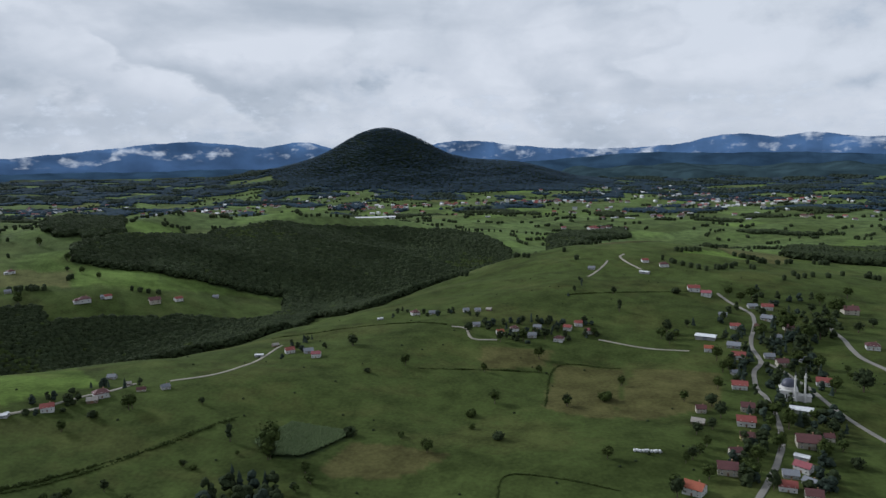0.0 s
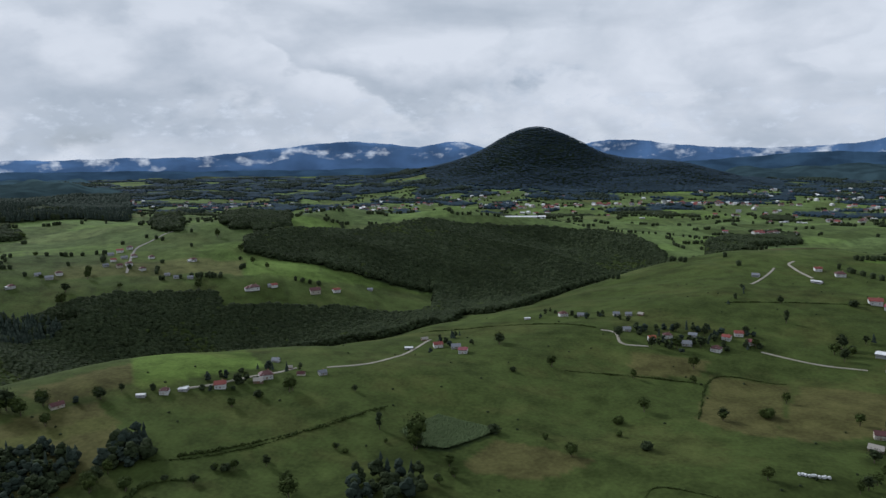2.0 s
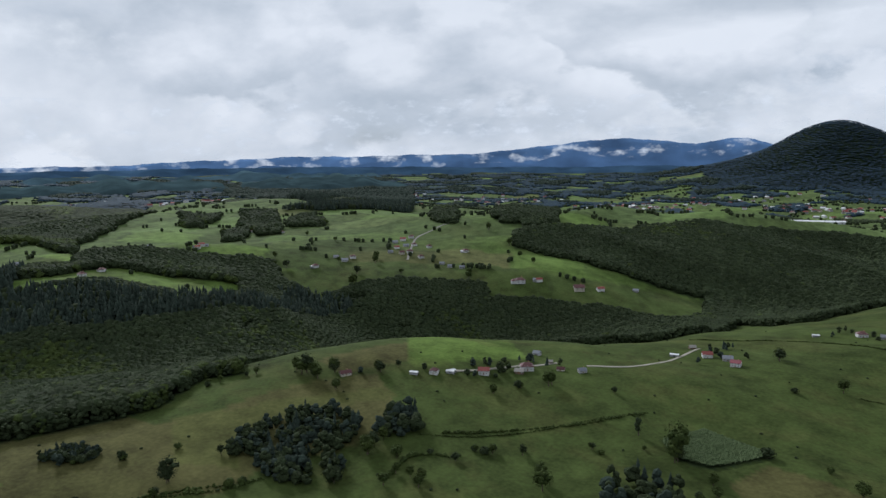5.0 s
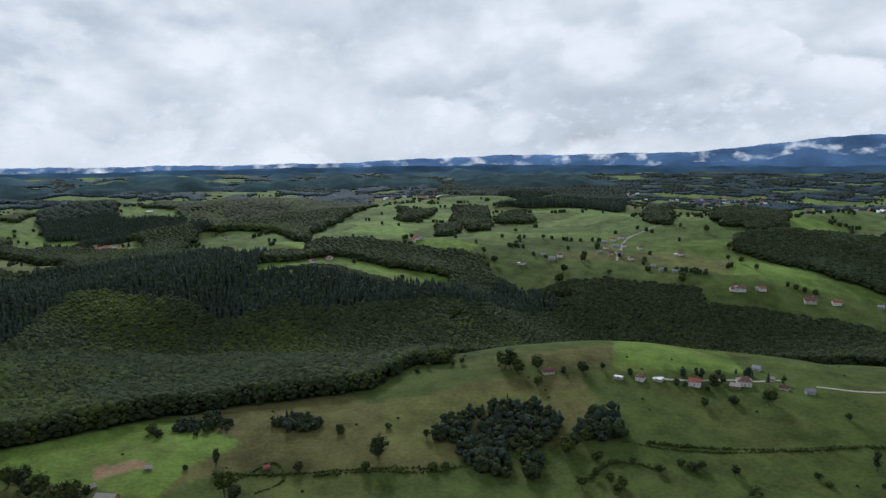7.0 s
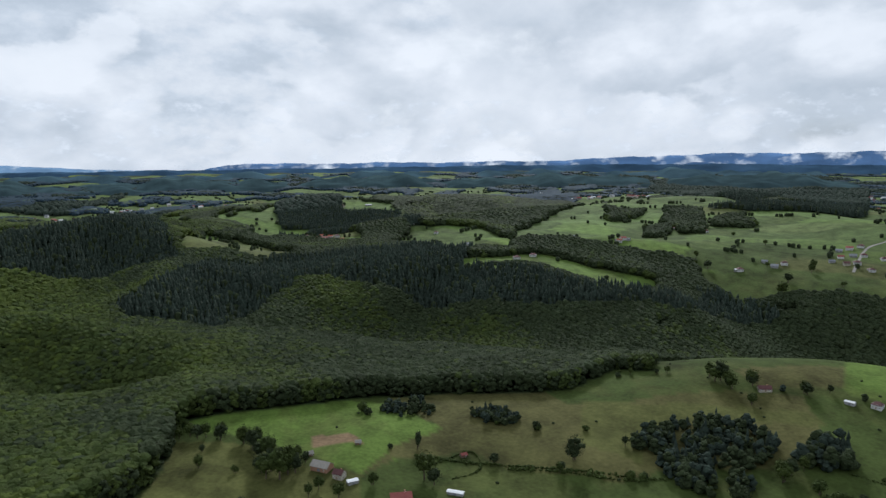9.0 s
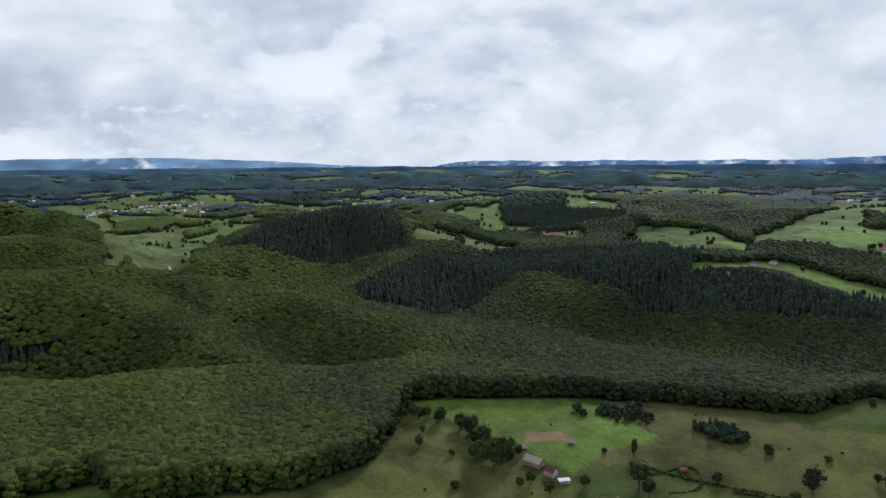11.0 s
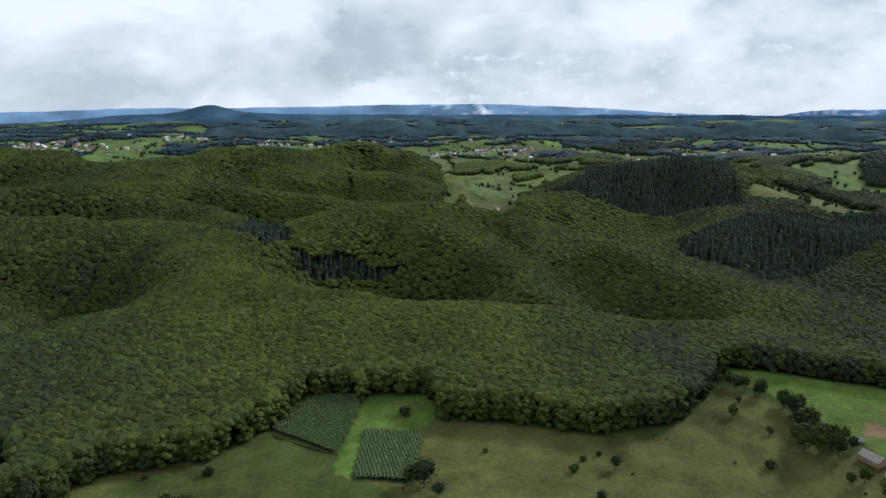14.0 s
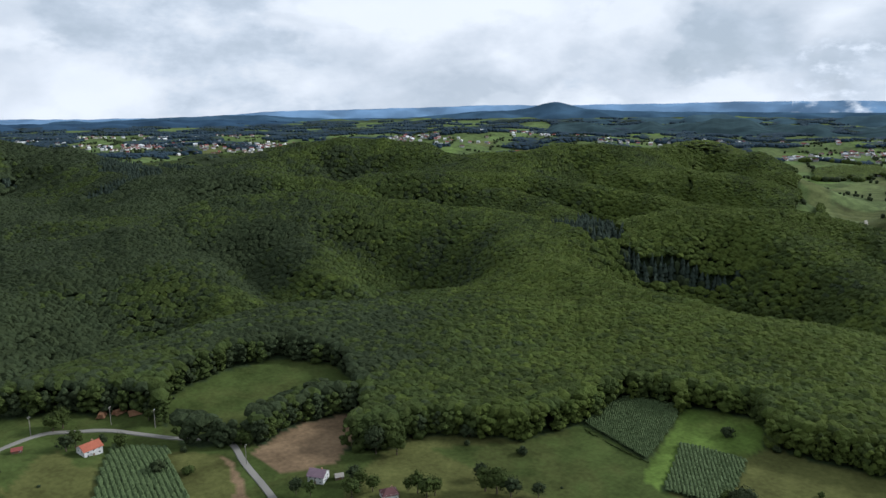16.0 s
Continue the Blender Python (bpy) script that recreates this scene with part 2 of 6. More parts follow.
# ---- materials ----
def surface(name, color, rough=0.8, var=0.25, scale=1.0, fine=8.0, bump=0.0, bump_scale=5.0, island=0.0, per_object=0.0, attribute="", metal=0.0, second=None, stand=0.0, spec=0.3):
    """A procedural material: base colour, varied at two scales and by piece, with relief. scale and fine: features a metre."""
    m = bpy.data.materials.new(name)
    m.use_nodes = True
    n, l = m.node_tree.nodes, m.node_tree.links
    bsdf = n["Principled BSDF"]
    bsdf.inputs["Roughness"].default_value, bsdf.inputs["Metallic"].default_value = rough, metal
    bsdf.inputs["Specular IOR Level"].default_value = spec
    geo = n.new("ShaderNodeNewGeometry")
    pos = geo.outputs["Position"]
    if per_object or metal:
        pos = n.new("ShaderNodeTexCoord").outputs["Object"]

    def noise_of(s, detail=4):
        t = n.new("ShaderNodeTexNoise")
        t.inputs["Scale"].default_value, t.inputs["Detail"].default_value = s, detail
        l.new(pos, t.inputs["Vector"])
        return t.outputs["Fac"]

    def mathn(op, a, b):
        t = n.new("ShaderNodeMath")
        t.operation = op
        for i, v in enumerate((a, b)):
            if isinstance(v, (int, float)):
                t.inputs[i].default_value = v
            else:
                l.new(v, t.inputs[i])
        return t.outputs[0]

    def mix(fac, a, b):
        t = n.new("ShaderNodeMix")
        t.data_type = "RGBA"
        for key, v in (("Factor", fac), ("A", a), ("B", b)):
            if isinstance(v, (int, float)):
                t.inputs[key].default_value = v
            elif isinstance(v, tuple):
                t.inputs[key].default_value = (*v, 1)
            else:
                l.new(v, t.inputs[key])
        return t.outputs["Result"]

    col = tuple(color)
    if attribute:
        a = n.new("ShaderNodeAttribute")
        a.attribute_name = attribute
        col = a.outputs["Color"]
    if second:
        wide = noise_of(scale * 0.35, 5)
        col = mix(mathn("MULTIPLY", mathn("SUBTRACT", wide, 0.35), 2.6), col, tuple(second))
    tone = mathn("ADD", mathn("MULTIPLY", mathn("SUBTRACT", noise_of(scale, 5), 0.5), 2.4 * var), 1.0)
    tone = mathn("ADD", tone, mathn("MULTIPLY", mathn("SUBTRACT", noise_of(fine, 3), 0.5), 1.6 * var))
    if stand:
        tone = mathn("ADD", tone, mathn("MULTIPLY", mathn("SUBTRACT", noise_of(stand, 3), 0.5), 1.6 * var))
    if island:
        tone = mathn("ADD", tone, mathn("MULTIPLY", mathn("SUBTRACT", geo.outputs["Random Per Island"], 0.5), 2 * island))
    if per_object:
        info = n.new("ShaderNodeObjectInfo")
        tone = mathn("ADD", tone, mathn("MULTIPLY", mathn("SUBTRACT", info.outputs["Random"], 0.5), 2 * per_object))
    scaled = n.new("ShaderNodeVectorMath")
    scaled.operation = "SCALE"
    if isinstance(col, tuple):
        scaled.inputs[0].default_value = col
    else:
        l.new(col, scaled.inputs[0])
    l.new(tone, scaled.inputs["Scale"])
    l.new(scaled.outputs[0], bsdf.inputs["Base Color"])
    if bump:
        b = n.new("ShaderNodeBump")
        b.inputs["Strength"].default_value, b.inputs["Distance"].default_value = 1.0, bump
        l.new(noise_of(bump_scale, 4), b.inputs["Height"])
        l.new(b.outputs[0], bsdf.inputs["Normal"])
    return m


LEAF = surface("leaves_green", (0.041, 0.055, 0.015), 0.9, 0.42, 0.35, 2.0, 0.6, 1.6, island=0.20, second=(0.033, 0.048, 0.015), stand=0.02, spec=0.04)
LEAF_LIGHT = surface("leaves_light_green", (0.056, 0.073, 0.016), 0.9, 0.42, 0.35, 2.0, 0.6, 1.6, island=0.20, second=(0.046, 0.065, 0.016), stand=0.02, spec=0.04)
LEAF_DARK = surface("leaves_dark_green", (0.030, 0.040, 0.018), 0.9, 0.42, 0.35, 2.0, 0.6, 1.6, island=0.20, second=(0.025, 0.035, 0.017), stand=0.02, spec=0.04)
# far woods: leaf green shifted to blue, distance haze put into the colour
LEAF_FAR = surface("leaves_haze_blue", (0.027, 0.045, 0.060), 0.9, 0.24, 0.1, 0.4, island=0.12, second=(0.023, 0.039, 0.054), stand=0.006, spec=0.03)
NEEDLE = surface("pine_needles", (0.029, 0.040, 0.030), 0.9, 0.30, 0.3, 1.6, island=0.25, second=(0.024, 0.035, 0.027), stand=0.02, spec=0.03)
BARK = surface("bark", (0.09, 0.07, 0.05), 0.9, 0.3, 3, 20)
GROUND = surface("grassland", (0.07, 0.11, 0.03), 0.95, 0.55, 0.075, 0.5, 0.35, 0.4, attribute="growth", stand=0.017, spec=0.03)

# ---- land cover: fields and woods as outlines on the plan, in metres ----
COVERS = []


def cover(kind, outline):
    COVERS.append((kind, np.array(outline, float)))


def inside(outline, x, y):
    hit = np.zeros(x.shape, bool)
    px, py = outline[-1]
    for qx, qy in outline:
        side = (qy > y) != (py > y)
        with np.errstate(divide="ignore", invalid="ignore"):
            hit ^= side & (x < (px - qx) * (y - qy) / (py - qy) + qx)
        px, py = qx, qy
    return hit


def around(*spots):
    """An outline by bearing and distance."""
    return [tuple(float(c) for c in polar(az, d)) for az, d in spots]


cover('wood', around((124, 440), (124, 1680), (130, 1620), (136, 1500), (140, 1620), (144, 1680), (148, 1630), (152, 1500), (156, 1290), (160, 1210), (163, 1420), (167, 1640), (176, 1640), (178, 420), (165, 420), (150, 450), (138, 460)))
cover('wood', around((110.5, 1130), (111, 1480), (114, 1680), (119, 1720), (124.5, 1660), (124.5, 700), (112, 700)))
cover('meadow', around((117.2, 1150), (118.0, 1300), (119.6, 1430), (119.0, 1300), (118.1, 1130)))
cover('wood', [(-400, 614), (-197, 405), (-150, 394), (-140, 438), (-140, 553), (-147, 785), (-44, 607), (27, 550), (47, 574), (84, 608), (133, 656), (142, 699), (101, 1117), (62, 1228), (-84, 1214), (-325, 1050), (-436, 926), (-464, 880), (-444, 838), (-347, 846), (-270, 860), (-206, 881), (-187, 824), (-201, 747), (-252, 753), (-293, 734), (-368, 705), (-394, 680), (-403, 698), (-436, 678)])
cover('wood', [(-120, 533), (-189, 808), (-252, 764), (-288, 732), (-376, 694), (-408, 707), (-490, 654), (-529, 616), (-540, 582), (-575, 562), (-631, 579), (-666, 605), (-717, 567), (-738, 528), (-324, 224), (-337, 249), (-332, 265), (-294, 292), (-291, 302), (-263, 359), (-376, 630), (-200, 398), (-176, 389), (-149, 428)])
cover('wood', [(-234, 773), (-280, 746), (-393, 679), (-409, 700), (-484, 657), (-528, 618), (-559, 565), (-591, 570), (-654, 602), (-745, 527), (-818, 472), (-800, 385), (-741, 336), (-855, 374), (-932, 313), (-1115, 227), (-379, 70), (-373, 93), (-358, 114), (-352, 149), (-341, 182), (-308, 215), (-324, 234), (-317, 262), (-290, 283), (-292, 299), (-279, 321), (-266, 354), (-259, 382), (-206, 394), (-174, 400), (-158, 462)])
cover('wood', [(-304, -57), (-280, -9), (-328, 5), (-364, 7), (-374, 15), (-374, 44), (-373, 96), (-371, 124), (-322, 210), (-330, 238), (-336, 250), (-300, 289), (-300, 310), (-538, 585), (-578, 569), (-636, 590), (-668, 601), (-783, 507), (-820, 461), (-781, 422), (-821, 379), (-921, 321), (-1181, 196), (-1299, 63), (-1482, -233)])
cover('wood', [(-261, -168), (-280, -147), (-301, -142), (-302, -125), (-287, -112), (-282, -19), (-302, -7), (-338, 6), (-354, 9), (-365, 22), (-369, 102), (-354, 127), (-346, 148), (-578, 312), (-562, 371), (-693, 452), (-746, 341), (-830, 392), (-915, 320), (-957, 49), (-1352, 37), (-1650, -218), (-1290, -296), (-726, -201), (-713, -249), (-1153, -455), (-1209, -496), (-2124, -951), (-1342, -705), (-797, -482)])
cover('wood', [(-178, -216), (-200, -199), (-212, -181), (-231, -177), (-247, -175), (-282, -176), (-292, -154), (-303, -114), (-282, -106), (-287, -43), (-284, -16), (-315, 2), (-352, 7), (-367, 21), (-923, -100), (-1240, -287), (-711, -258), (-1213, -505), (-1403, -687), (-804, -480), (-779, -545), (-975, -758), (-690, -630), (-808, -895)])
cover('wood', [(-54, -342), (-73, -331), (-91, -321), (-110, -299), (-101, -276), (-124, -255), (-159, -217), (-171, -206), (-185, -216), (-203, -196), (-215, -181), (-245, -177), (-282, -177), (-291, -156), (-304, -124), (-280, -109), (-286, -83), (-290, -67), (-612, -161), (-967, -369), (-825, -319), (-849, -362), (-1360, -695), (-1053, -688), (-769, -591), (-677, -609), (-767, -808), (-801, -990), (-830, -1167), (-705, -1173), (-401, -755), (-506, -1047), (-594, -1835), (-314, -1227), (-295, -1510)])
cover('pine', [(-692, -23), (-753, 22), (-875, 144), (-872, 258), (-869, 368), (-803, 386), (-732, 337), (-667, 396), (-578, 414), (-600, 503), (-536, 582), (-495, 442), (-570, 370), (-701, 269), (-756, 172), (-732, 96), (-687, 58), (-696, 34)])
cover('pine', [(-1482, 259), (-1475, 271), (-1183, 275), (-1099, 300), (-1100, 295), (-1399, 540), (-1031, 398)])
cover('pine', [(-613, 434), (-616, 515), (-573, 568), (-517, 590), (-499, 570), (-553, 390)])
cover('wood', [(-1416, 495), (-1093, 306), (-1390, 563), (-1319, 714), (-1260, 814), (-1240, 843), (-1020, 604), (-900, 469), (-1021, 394)])
cover('wood', [(-921, 798), (-1022, 897), (-978, 909), (-878, 828)])
cover('wood', [(-997, 723), (-1059, 793), (-1056, 854), (-1001, 803), (-965, 712)])
cover('wood', [(-880, 853), (-906, 934), (-846, 879)])
cover('wood', [(-839, 748), (-851, 797), (-805, 763)])
cover('pine', [(-1001, 922), (-985, 945), (-879, 1215), (-784, 1073), (-990, 938)])
cover('wood', [(-938, 795), (-1037, 904), (-982, 919), (-829, 783), (-836, 754)])
cover('wood', [(-877, 847), (-912, 919), (-849, 890), (-836, 853)])
cover('wood', [(-1216, 879), (-1052, 799), (-1057, 856), (-1053, 845), (-978, 723)])
cover('wood', [(-659, 954), (-838, 1244), (-809, 1263), (-610, 951)])
cover('wood', [(-541, 946), (-718, 1317), (-634, 1359), (-443, 968), (-498, 910)])
cover('wood', [(-590, 1076), (-696, 1329), (-636, 1359), (-446, 967), (-500, 937)])
cover('wood', [(255, 685), (291, 720), (415, 723), (429, 680), (380, 601), (343, 613), (288, 658)])
cover('wood', [(353, 728), (562, 1142), (672, 1072), (481, 766)])
cover('wood', [(173, 1180), (240, 1403), (358, 1427), (365, 1368), (208, 1164)])
cover('wood', [(570, 1388), (642, 1356), (727, 1312), (698, 1313), (585, 1346)])
cover('wood', [(-713, -252), (-1200, -414), (-762, -216), (-728, -219)])
cover('wood', [(-1832, -503), (-1892, -363), (-1885, -242), (-1820, -290)])
cover('wood', [(-1840, -315), (-1881, -270), (-1888, -212), (-1886, -233)])
cover('pine', [(-1730, 302), (-2601, 491), (-1750, 443), (-1583, 421), (-1534, 516), (-1027, 407), (-1013, 375), (-1519, 393), (-1583, 285)])
cover('wood', [(-1743, 546), (-2619, 1106), (-1979, 1102), (-2728, 1698), (-1808, 1224), (-1141, 696), (-990, 531), (-919, 438), (-1008, 407), (-1549, 549)])
cover('wood', [(-1795, 113), (-1659, 163), (-1546, 217), (-1138, 158), (-1064, 102), (-1026, 63)])
cover('wood', [(-818, 454), (-768, 493), (-722, 531), (-660, 600), (-632, 579), (-636, 534), (-575, 549), (-534, 448), (-659, 484), (-732, 452)])
cover('wood', [(-1062, 907), (-947, 889), (-840, 789), (-880, 762)])
cover('wood', [(-893, 865), (-872, 900), (-817, 849), (-844, 818)])
cover('wood', [(-2160, 2029), (-2178, 2497), (-1900, 2605), (-1567, 2157), (-951, 1041)])
cover('wood', [(-534, 595), (-491, 640), (-450, 672), (-403, 692), (-391, 674), (-431, 647), (-480, 616)])
cover('meadow', [(-606, 636), (-560, 684), (-458, 745), (-362, 763), (-295, 815), (-208, 875), (-185, 806), (-207, 756), (-259, 753), (-331, 724), (-367, 711), (-394, 682), (-410, 705), (-485, 668), (-516, 639), (-530, 601), (-551, 574), (-593, 572), (-631, 589)])
cover('wood', [(-971, 853), (-955, 897), (-850, 801), (-876, 775)])
cover('wood', [(-891, 726), (-906, 793), (-814, 695), (-820, 666)])
cover('wood', [(-865, 839), (-851, 904), (-807, 859), (-842, 818)])
cover('wood', [(-743, 1085), (-724, 1137), (-573, 896), (-617, 904)])
cover('pine', [(-2573, 2113), (-1891, 2603), (-1437, 1985), (-956, 1004), (-2242, 1841)])
cover('wood', [(-570, 1036), (-954, 2064), (-428, 943), (-465, 908)])
cover('wood', [(251, 676), (324, 656), (387, 615), (377, 598), (297, 601), (249, 625)])
cover('wood', [(448, 926), (634, 1173), (559, 890), (412, 655), (348, 651)])
cover('wood', [(182, 1235), (266, 1366), (166, 787), (123, 795)])
cover('wood', [(52, 786), (105, 756), (147, 671), (108, 599), (65, 568), (42, 569), (44, 657)])
cover('wood', [(-1677, -597), (-1771, -515), (-1635, -381), (-1549, -476), (-1528, -544)])
cover('wood', [(-1516, -403), (-1556, -351), (-1370, -296), (-1391, -360)])
cover('pine', [(-1170, -419), (-1388, -403), (-1203, -340), (-1146, -381)])
cover('wood', [(-2377, -475), (-3051, -434), (-2276, -251), (-2288, -399)])
cover('pine', [(-2310, -387), (-2152, -188), (-3236, -23), (-3418, 0), (-2544, -200), (-2377, -300)])
cover('pine', [(-2515, 448), (-2802, 725), (-1570, 424), (-1515, 542), (-1010, 394), (-1480, 397), (-1541, 275)])
cover('wood', [(-1480, 397), (-1030, 379), (-929, 357), (-943, 290)])
cover('wood', [(-1652, 604), (-2445, 1328), (-826, 454), (-975, 469), (-1009, 401)])
cover('bright', [(-1024, 50), (-1229, 99), (-1086, 174), (-881, 176), (-871, 125), (-981, 45)])
cover('bright', [(-977, 344), (-1008, 424), (-978, 486), (-845, 464), (-785, 431), (-819, 396), (-936, 339)])
cover('bright', [(-1392, -383), (-1535, -332), (-1275, -287), (-1184, -317), (-1143, -372)])
cover('meadow', [(-1213, -473), (-1619, -510), (-1437, -417), (-1190, -417)])
cover('pine', [(-694, -27), (-830, 28), (-885, 71), (-835, 159), (-839, 226), (-831, 288), (-739, 341), (-658, 307), (-665, 285), (-718, 250), (-755, 204), (-752, 156), (-714, 109), (-663, 55), (-678, 23), (-683, -15)])
cover('pine', [(-921, -208), (-1003, -168), (-2041, -161), (-2127, -48), (-1882, 33), (-1036, 34), (-929, 45), (-958, -7), (-940, -120)])
cover('bright', [(-679, -24), (-689, 12), (-691, 35), (-675, 22), (-670, -15)])
cover('pine', [(-488, -319), (-523, -275), (-543, -236), (-538, -234), (-512, -269), (-491, -289), (-479, -309)])
cover('pine', [(-501, -400), (-759, -514), (-498, -321), (-474, -333)])
cover('pine', [(-341, -1128), (-582, -1548), (-389, -997), (-307, -963), (-278, -969), (-287, -989), (-346, -1005), (-328, -1079)])
cover('pine', [(-225, -1178), (-248, -1187), (-243, -1172), (-218, -1156)])
cover('meadow', [(-1193, -637), (-1211, -633), (-1008, -534), (-979, -510), (-972, -521), (-1001, -534)])
cover('meadow', [(-691, 493), (-653, 513), (-615, 517), (-568, 434), (-596, 422)])
cover('meadow', [(-525, 584), (-507, 604), (-499, 598), (-513, 581)])
cover('dry', [(-1050, 54), (-1196, 144), (-1069, 177), (-891, 182), (-879, 125), (-975, 46)])
cover('bright', [(-763, 352), (-758, 458), (-683, 490), (-631, 537), (-612, 509), (-589, 423), (-679, 411), (-728, 336)])
cover('meadow', [(-943, 329), (-1015, 391), (-982, 434), (-795, 438), (-806, 380)])
cover('meadow', [(-683, -21), (-686, 18), (-674, 18), (-672, -18)])
cover('dry', [(-1225, -477), (-1687, -463), (-912, -196), (-1239, -288), (-743, -204), (-786, -229), (-1175, -426)])
cover('bright', [(-1740, 472), (-1616, 566), (-1556, 490), (-1591, 433)])
cover('meadow', [(-261, -95), (-301, -9), (-327, 5), (-363, 7), (-372, 17), (-374, 44), (-371, 95), (-371, 124), (-322, 210), (-329, 237), (-300, 289), (-256, 376), (-130, 199)])
cover('pasture', [(-297, -9), (-327, 5), (-349, 11), (-329, 51), (-288, 63), (-280, 81), (-245, 70), (-280, -9)])
cover('bright', [(-374, 15), (-373, 44), (-371, 95), (-352, 121), (-309, 130), (-298, 113), (-280, 81), (-288, 73), (-335, 52), (-363, 12)])
cover('dry', [(-367, 123), (-351, 154), (-328, 199), (-304, 198), (-269, 279), (-248, 303), (-231, 290), (-197, 264), (-231, 209), (-233, 180), (-262, 142), (-283, 133), (-291, 100), (-279, 80), (-301, 103), (-309, 130), (-331, 126)])
cover('soil', [(-330, 70), (-322, 87), (-309, 89), (-315, 69)])
cover('dry', [(-288, 297), (-263, 350), (-242, 323), (-266, 291)])
cover('bright', [(-264, 353), (-398, 617), (-207, 396), (-190, 377), (-235, 318)])
cover('corn', [(-93, 324), (-80, 349), (-45, 336), (-67, 309), (-83, 308)])
cover('dry', [(-57, 299), (-47, 326), (-21, 319), (5, 309), (-25, 291), (-51, 291)])
cover('dry', [(52, 372), (70, 441), (110, 432), (87, 353), (72, 354)])
cover('dry', [(116, 430), (164, 416), (146, 361), (97, 347), (88, 357)])
cover('dry', [(23, 467), (72, 464), (60, 436), (21, 430)])
cover('meadow', [(10, 273), (26, 290), (70, 273), (64, 249), (9, 252)])
cover('pasture', [(-306, 211), (-288, 228), (-265, 254), (-237, 292), (-224, 289), (-256, 242), (-262, 215), (-238, 197), (-266, 181)])
cover('dry', [(-289, 300), (-264, 355), (-242, 324), (-275, 297)])
cover('meadow', [(-320, 221), (-338, 253), (-293, 287), (-273, 282), (-295, 231), (-302, 207)])
cover('pasture', [(-105, -190), (-178, -216), (-200, -199), (-212, -181), (-236, -135), (-218, -116), (-282, -106), (-287, -43), (-284, -16), (-315, 2), (-352, 7), (-343, 28), (-308, 53), (-259, 71), (-178, 68)])
cover('meadow', [(-211, -180), (-231, -177), (-243, -169), (-236, -135), (-218, -116), (-206, -76), (-184, -150), (-180, -203)])
cover('corn', [(-246, -174), (-282, -176), (-292, -154), (-279, -146), (-237, -136), (-242, -154)])
cover('bright', [(-279, -146), (-295, -149), (-302, -119), (-280, -108), (-265, -111), (-261, -132), (-217, -118), (-222, -128), (-238, -135)])
cover('corn', [(-260, -134), (-265, -108), (-224, -96), (-218, -118)])
cover('meadow', [(-106, -288), (-117, -316), (-150, -325), (-181, -323), (-198, -300), (-193, -275), (-181, -256), (-171, -270), (-136, -268), (-124, -256)])
cover('soil', [(-122, -248), (-156, -258), (-180, -250), (-175, -239), (-143, -218), (-125, -226)])
cover('meadow', [(-122, -252), (-120, -245), (-123, -224), (-137, -206), (-123, -179), (-99, -205), (-115, -244)])
cover('corn', [(-83, -290), (-99, -275), (-91, -234), (-82, -219), (-58, -241)])
cover('pasture', [(-47, -310), (-65, -301), (-65, -277), (-73, -272), (-59, -239), (-36, -255)])
cover('pasture', [(-98, -272), (-113, -254), (-106, -222), (-99, -205), (-82, -219)])
cover('soil', [(-113, -252), (-114, -250), (-107, -212), (-103, -216)])
cover('meadow', [(-47, -313), (-60, -316), (-72, -301), (-55, -293), (-40, -271)])


KINDS = ["meadow", "dry", "bright", "corn", "soil", "wood", "pine", "pasture"]
GROWTH = np.array([(0.044, 0.061, 0.017), (0.072, 0.070, 0.026), (0.080, 0.122, 0.026), (0.033, 0.048, 0.020), (0.150, 0.105, 0.062), (0.030, 0.044, 0.020), (0.022, 0.032, 0.020), (0.072, 0.077, 0.025)])


def dice(i, j, k):
    return np.mod(np.sin(i * 127.1 + j * 311.7 + k * 74.7) * 43758.5453, 1.0)


def plots(x, y, size):
    """Field plots: skewed strips of a jittered chequer, as (i, j) of the plot and the distance to its edge."""
    u = (x * 0.86 + y * 0.5 + 30 * ripple(x, y, 500, 2)) / size
    v = (-x * 0.5 + y * 0.86 + 30 * ripple(x, y, 430, 6)) / (size * 0.62)
    j = np.floor(v)
    u = u + 0.8 * dice(j, 3.0, 1.0)
    i = np.floor(u)
    edge = np.minimum(np.minimum(u - i, 1 - (u - i)) * size, np.minimum(v - j, 1 - (v - j)) * size * 0.62)
    return i, j, edge


